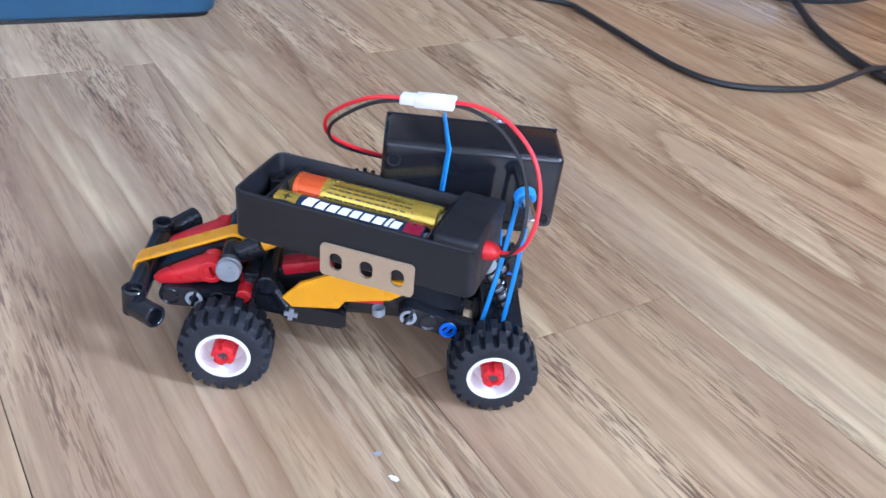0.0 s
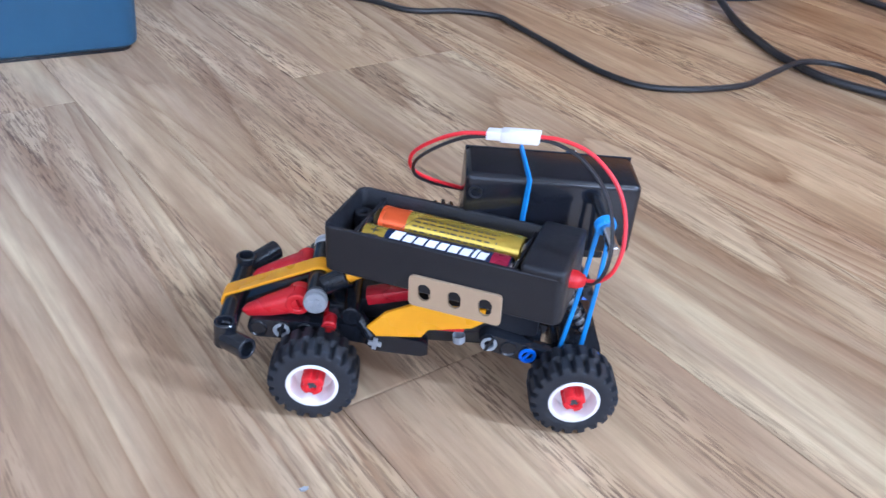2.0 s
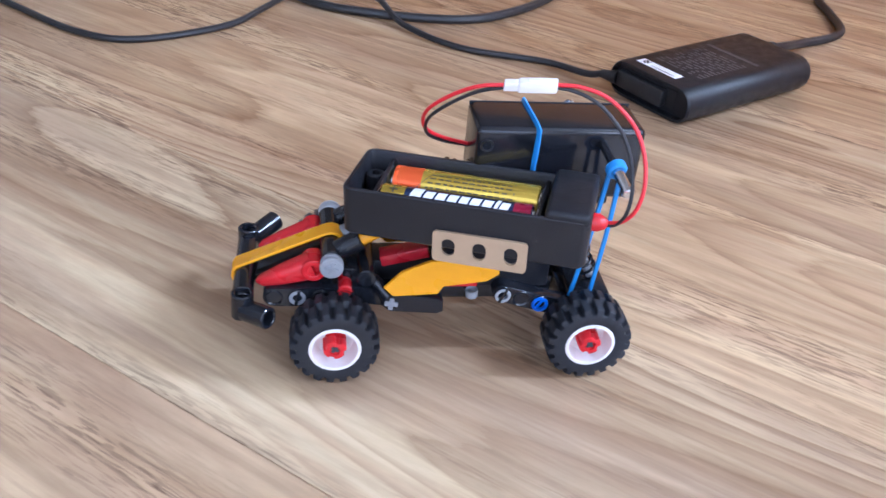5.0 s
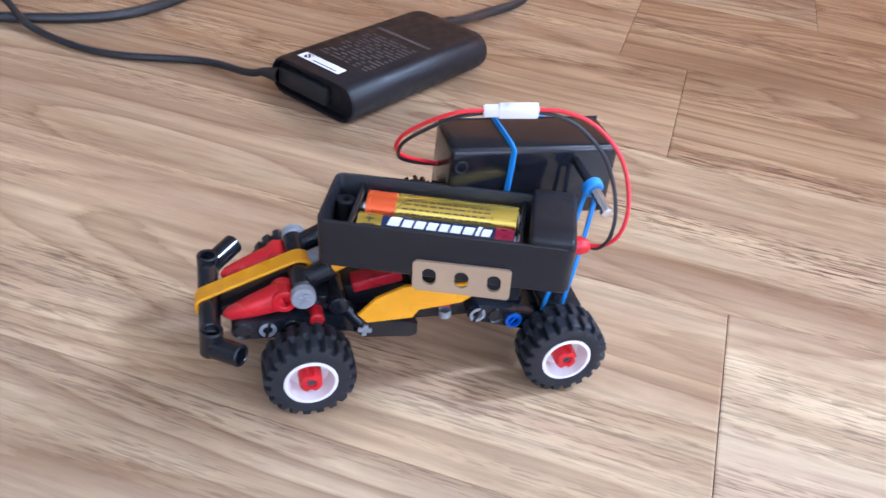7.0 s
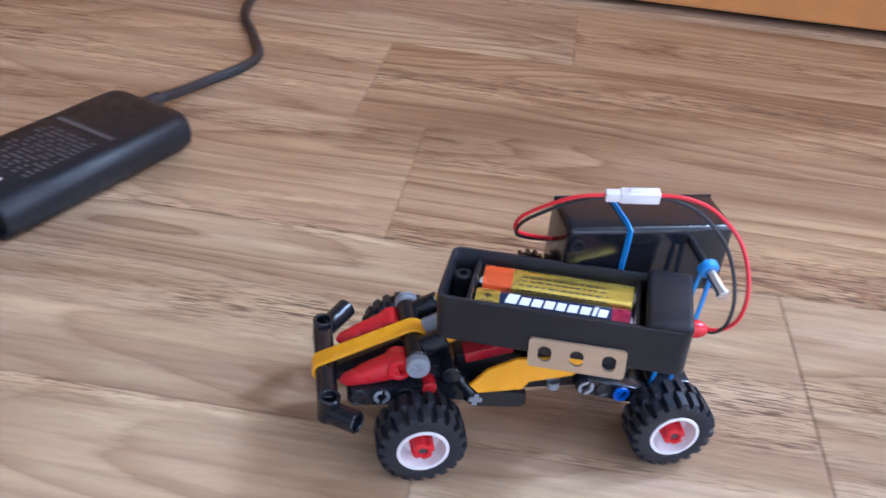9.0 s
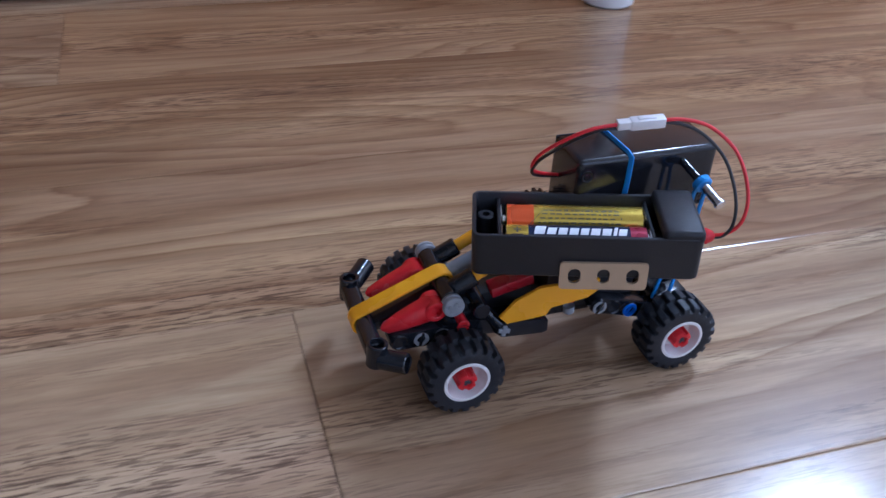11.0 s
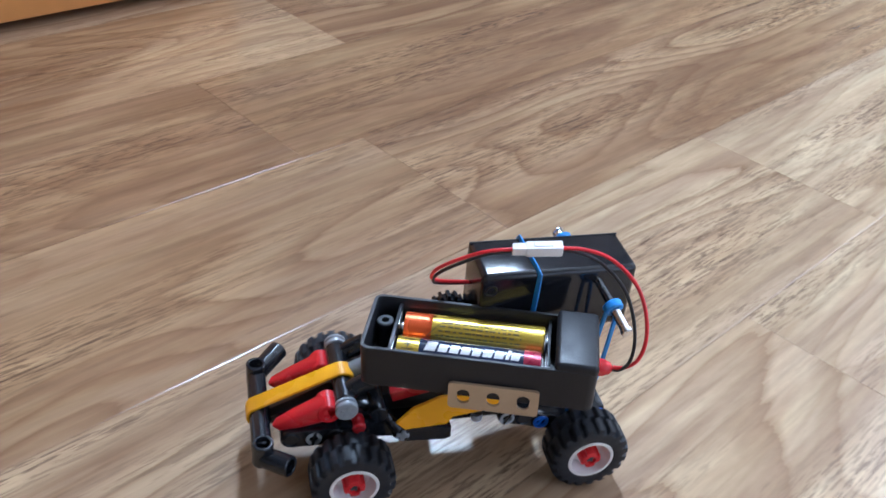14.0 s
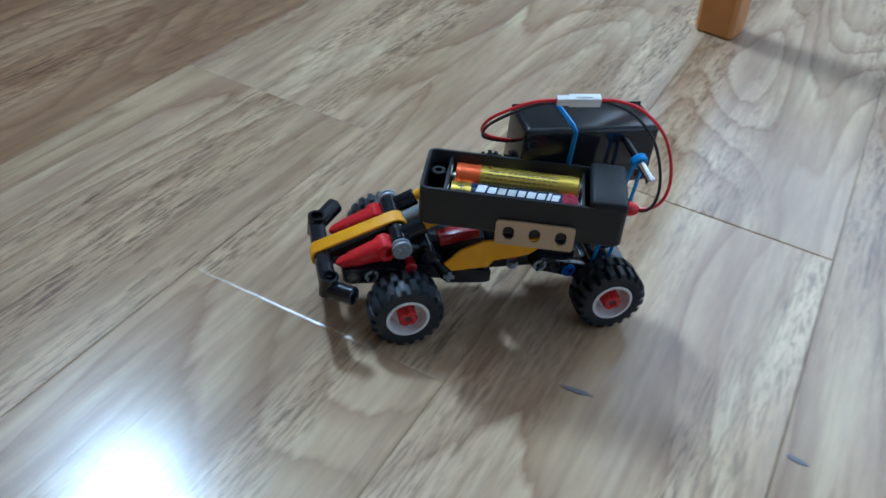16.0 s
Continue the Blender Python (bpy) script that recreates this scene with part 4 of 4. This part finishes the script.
def mid_section(car):
    bm = bmesh.new()
    rbox(bm, -40, 34, -13, 2.4, 18.5, 25.5, 0.8)
    rbox(bm, -41, -33, -15, 4, 20, 33, 0.8)
    part("chassis", bm, M_BRICK, car, "black central chassis")
    bm = bmesh.new()
    liftarm(bm, (-40, 24.8), (-24.4, 22.6), -18.6, -13.0, 3.4, False)
    part("side_link", bm, M_BRICK, car)
    for y0, y1, yp, s in ((-21.4, -15.2, -21.4, -1), (4.2, 10.4, 10.4, 1)):
        bm = bmesh.new()
        prism(bm, [(-27.8, 21.6), (-26.8, 25.4), (-23, 26.6), (-8.2, 24.4), (-6.2, 23.2), (-6.0, 18.6), (-8.0, 17.8), (-25, 19.2)], y1 - y0, lambda x, z, h: Vector((x, y0 + h, z)), 0.5)
        part("side_pod", bm, M_BRICK, car, "black side pod")
        bm = bmesh.new()
        for a in (8, 98):
            rbox(bm, -2.3, 2.3, -0.5, 0.5, -0.8, 0.8, 0.1, Matrix.Translation((-24.4, yp + s * 0.3, 22.6)) @ Matrix.Rotation(radians(a), 4, "Y"), 1)
        part("axle_end", bm, M_GREY, car, "light grey cross axle end")
        # yellow side panel
        bm = bmesh.new()
        out = [(-27.4, 30.2), (-24.2, 26.8), (-8.8, 27.6), (-6.8, 30.8), (8, 32.8), (12, 35.5), (12, 40.5), (-12, 41.0), (-21.6, 36.6)]
        prism(bm, out, 1.4, lambda x, z, h: Vector((x, yp + (h - 1.6 if s < 0 else h + 0.2), z + 0.0)), 0.25)
        part("side_panel", bm, M_YELLOW, car, "angular yellow side panel")
        bm = bmesh.new()
        liftarm(bm, (14.6, 25.7), (28.5, 21.4), y0 + 0.6, y1, 3.4)
        liftarm(bm, (28.5, 21.4), (44, 17.0), y0 + 0.6, y1, 3.4, False)
        part("trailing_arm", bm, M_BRICK, car, "black trailing arm")
        bm = bmesh.new()
        lathe(bm, (14.6, yp + s * 0.1, 25.7), (0, s, 0), [(0, 2.6), (0.4, 2.9), (0.7, 2.8), (0.7, 1.8), (-1.5, 1.7)], 20)
        pin = part("grey_pin", bm, M_GREY, car, "light grey slotted pin")
        bm = bmesh.new()
        rbox(bm, -0.55, 0.55, -0.25, 0.25, -2.9, 2.9, 0.1, Matrix.Translation((14.6, yp + s * 0.75, 25.7)) @ Matrix.Rotation(radians(25), 4, "Y"), 1)
        part("slot", bm, M_BRICK, pin, "dark slot across the pin")
        for px, pz in ((28.5, 21.4), (51.0, 22.5)):
            bm = bmesh.new()
            lathe(bm, (px, yp - s * 3, pz), (0, s, 0), [(0, 2.4), (2.6, 2.5), (3.0, 3.1), (3.5, 2.9), (3.6, 2.0), (1.6, 1.8)], 20)
            rbox(bm, -0.5, 0.5, -0.6, 0.6, -1.9, 1.9, 0.1, Matrix.Translation((px, yp - s * 0.6, pz)) @ Matrix.Rotation(radians(35), 4, "Y"), 1)
            part("blue_pin", bm, M_BLUE, car, "blue connector pin")
    bm = bmesh.new()
    rbox(bm, 40, 54, -20.6, 9.6, 18.4, 25.4, 0.8)
    part("tail_beam", bm, M_BRICK, car)
    bm = bmesh.new()
    rbox(bm, -6, 6, -17.5, -15.2, 26.6, 31.0, 0.4)
    part("red_block", bm, M_RED, car, "small red piece")
    bm = bmesh.new()
    lathe(bm, (4.5, -16.0, 24.4), (0.1, 0, -1), [(0, 2.2), (2.8, 2.2), (3.2, 1.8), (3.2, 0)], 18)
    part("grey_bush", bm, M_GREY, car, "light grey bush")
    # dark red seat beam
    bm = bmesh.new()
    rbox(bm, -9, 8, -3.2, 3.2, -2.2, 2.2, 0.7, Matrix.Translation((-19.5, -12.8, 38.2)) @ Matrix.Rotation(radians(-13), 4, "Y"))
    part("seat", bm, mat("dark_red_plastic", (0.40, 0.010, 0.020), 0.25, grain=0.08), car, "dark red slanted beam")
    bm = bmesh.new()
    rbox(bm, -34, -7, -11, 1, 25, 33.5, 0.9)
    part("gearbox", bm, M_MATT, car, "black gearbox block")
    bm = bmesh.new()
    cyl(bm, (-33, -19.5, 31.5), (-33, 6, 31.5), 3.4)
    cyl(bm, (-31, -16, 30), (-25.2, -19.6, 24), 2.6)
    part("steering_link", bm, M_BRICK, car, "black steering link")
    bm = bmesh.new()
    lathe(bm, (-4.4, 4.6, 57.2), (0, 1, 0), [(0, 0), (0, 5.4), (4, 5.4), (4, 0)], 24)
    for i in range(14):
        a = 2 * math.pi * i / 14
        rbox(bm, -0.7, 0.7, 0, 4, -1.0, 1.2, 0.2, Matrix.Translation((-4.4 + 5.8 * math.sin(a), 4.6, 57.2 + 5.8 * math.cos(a))) @ Matrix.Rotation(a, 4, "Y"), 1)
    part("gear", bm, M_BRICK, car, "small black toothed gear")
    # engine block that carries tray and box
    bm = bmesh.new()
    rbox(bm, -6, 32, -15.5, 4.5, 25, 57.5, 1.2)
    rbox(bm, 6, 36, -24, 5.5, 50, 57.6, 0.8)
    rbox(bm, 10, 50, -10, 5.5, 56, 60.9, 0.8)
    part("engine_block", bm, M_MATT, car, "black motor block")
    bm = bmesh.new()
    cyl(bm, (44, -30, 15.2), (44, 25, 15.2), 2.6)
    rbox(bm, 38, 50, -12, 1, 10.5, 20.5, 1.0)
    part("rear_axle", bm, M_BRICK, car)
    # shock absorbers
    for y in (-13.0, 6.0):
        a, b = Vector((35.5, y, 50)), Vector((48.5, y, 28))
        d = (b - a)
        bm = bmesh.new()
        cyl(bm, a, a + d * 0.35, 3.2)
        part("shock_cap", bm, M_GREY, car, "light grey shock absorber cap")
        bm = bmesh.new()
        cyl(bm, a, b, 1.7)
        shock = part("shock_rod", bm, M_GREY, car)
        bm = bmesh.new()
        x, yv, z = basis(d)
        sweep(bm, [a + d * (0.3 + 0.7 * i / 60) + (x * math.cos(i * 0.62) + yv * math.sin(i * 0.62)) * 3.1 for i in range(61)], 0.55, 6, 1)
        part("coil_spring", bm, M_BRICK, shock, "black coil spring")
    # bolt with the blue band hitched on it
    bm = bmesh.new()
    cyl(bm, (42.4, -13.0, 82.2), (44.8, -26, 78.4), 1.5, 0.2)
    part("rod", bm, M_BRICK, car)
    bm = bmesh.new()
    lathe(bm, (44.7, -25.4, 78.6), (0.16, -0.93, -0.30), [(0, 1.75), (9.8, 1.75), (10.0, 2.15), (11.2, 2.15), (11.5, 1.8), (11.5, 0)], 18)
    part("bolt", bm, M_STEEL, car, "bright steel bolt")
    bm = bmesh.new()
    for k in range(3):
        c = Vector((44.6 + 0.1 * k, -25 - 0.7 * k, 78.7 - 0.25 * k))
        x, yv, z = basis((0.16, -0.93, -0.30))
        pts = [c + (x * math.cos(t) + yv * math.sin(t)) * 2.6 for t in (2 * math.pi * i / 20 + k for i in range(21))]
        sweep(bm, pts, 0.85, 8, 1)
    for p, q in (((43.0, -25.4, 78), (39.8, -18.4, 23)), ((46.6, -26.0, 77.6), (46.9, -18.4, 23))):
        sweep(bm, [p, Vector(p).lerp(Vector(q), 0.5) + Vector((0.4, -0.3, 0)), q], 1, 8, 4, flat=(0.75, 0.5), up=(0, 1, 0))
    part("rubber_band", bm, M_BLUEBAND, car, "stretched blue rubber band")
    # its twin behind the battery box
    bm = bmesh.new()
    cyl(bm, (41.0, 5.6, 79.6), (39.4, 14.0, 80.6), 1.5, 0.2)
    part("rod", bm, M_BRICK, car)
    bm = bmesh.new()
    lathe(bm, (39.4, 13.6, 80.5), (-0.15, 0.97, 0.12), [(0, 1.75), (3.0, 1.75), (3.2, 2.15), (4.0, 2.15), (4.2, 1.8), (4.2, 0)], 18)
    part("bolt", bm, M_STEEL, car, "bright steel bolt")
    bm = bmesh.new()
    x, yv, z = basis((-0.15, 0.97, 0.15))
    for k in range(3):
        c = Vector((39.7 - 0.1 * k, 11.6 + 0.7 * k, 80.3 + 0.1 * k))
        sweep(bm, [c + (x * math.cos(t) + yv * math.sin(t)) * 2.6 for t in (2 * math.pi * i / 20 + k for i in range(21))], 0.85, 8, 1)
    for p, q in (((37.6, 12.2, 79.8), (39.8, 9.6, 23)), ((42.2, 12.4, 79.8), (46.9, 9.6, 23))):
        sweep(bm, [p, Vector(p).lerp(Vector(q), 0.5) + Vector((0.3, 0.3, 0)), q], 1, 8, 4, flat=(0.75, 0.5), up=(0, 1, 0))
    part("rubber_band", bm, M_BLUEBAND, car, "stretched blue rubber band")


def toy_buggy():
    car = empty("toy_buggy")
    mid_section(car)
    front_end(car)
    battery_tray(car)
    rear_box(car)
    wires(car)
    for x in (-44, 44):
        wheel(car, x, -30.2, -1)
        wheel(car, x, 25.0, 1)
    return tagged(car, "black, red and yellow brick-built toy buggy carrying two battery boxes", "toy car")


room()
storage_crate()
round_base()
power_adapter()
legs()
buggy = toy_buggy()
scuffs()
floor_boards()


def motions():
    walk(buggy, [(t, pose(x, y, 0, 0, 0, a)) for t, x, y, a, w in DRIVE])
    turns = []
    for (t0, *_, w0), (t1, *_, w1) in zip(DRIVE, DRIVE[1:]):
        n = max(1, math.ceil(abs(w1 - w0) / 60))
        turns += [(t0 + (t1 - t0) * i / n, w0 + (w1 - w0) * i / n) for i in range(n)]
    turns.append((DRIVE[-1][0], DRIVE[-1][4]))
    for rim, x, y in WHEELS:
        walk(rim, [(t, pose(x, y, 0.0152, 0, w, 0)) for t, w in turns])


motions()
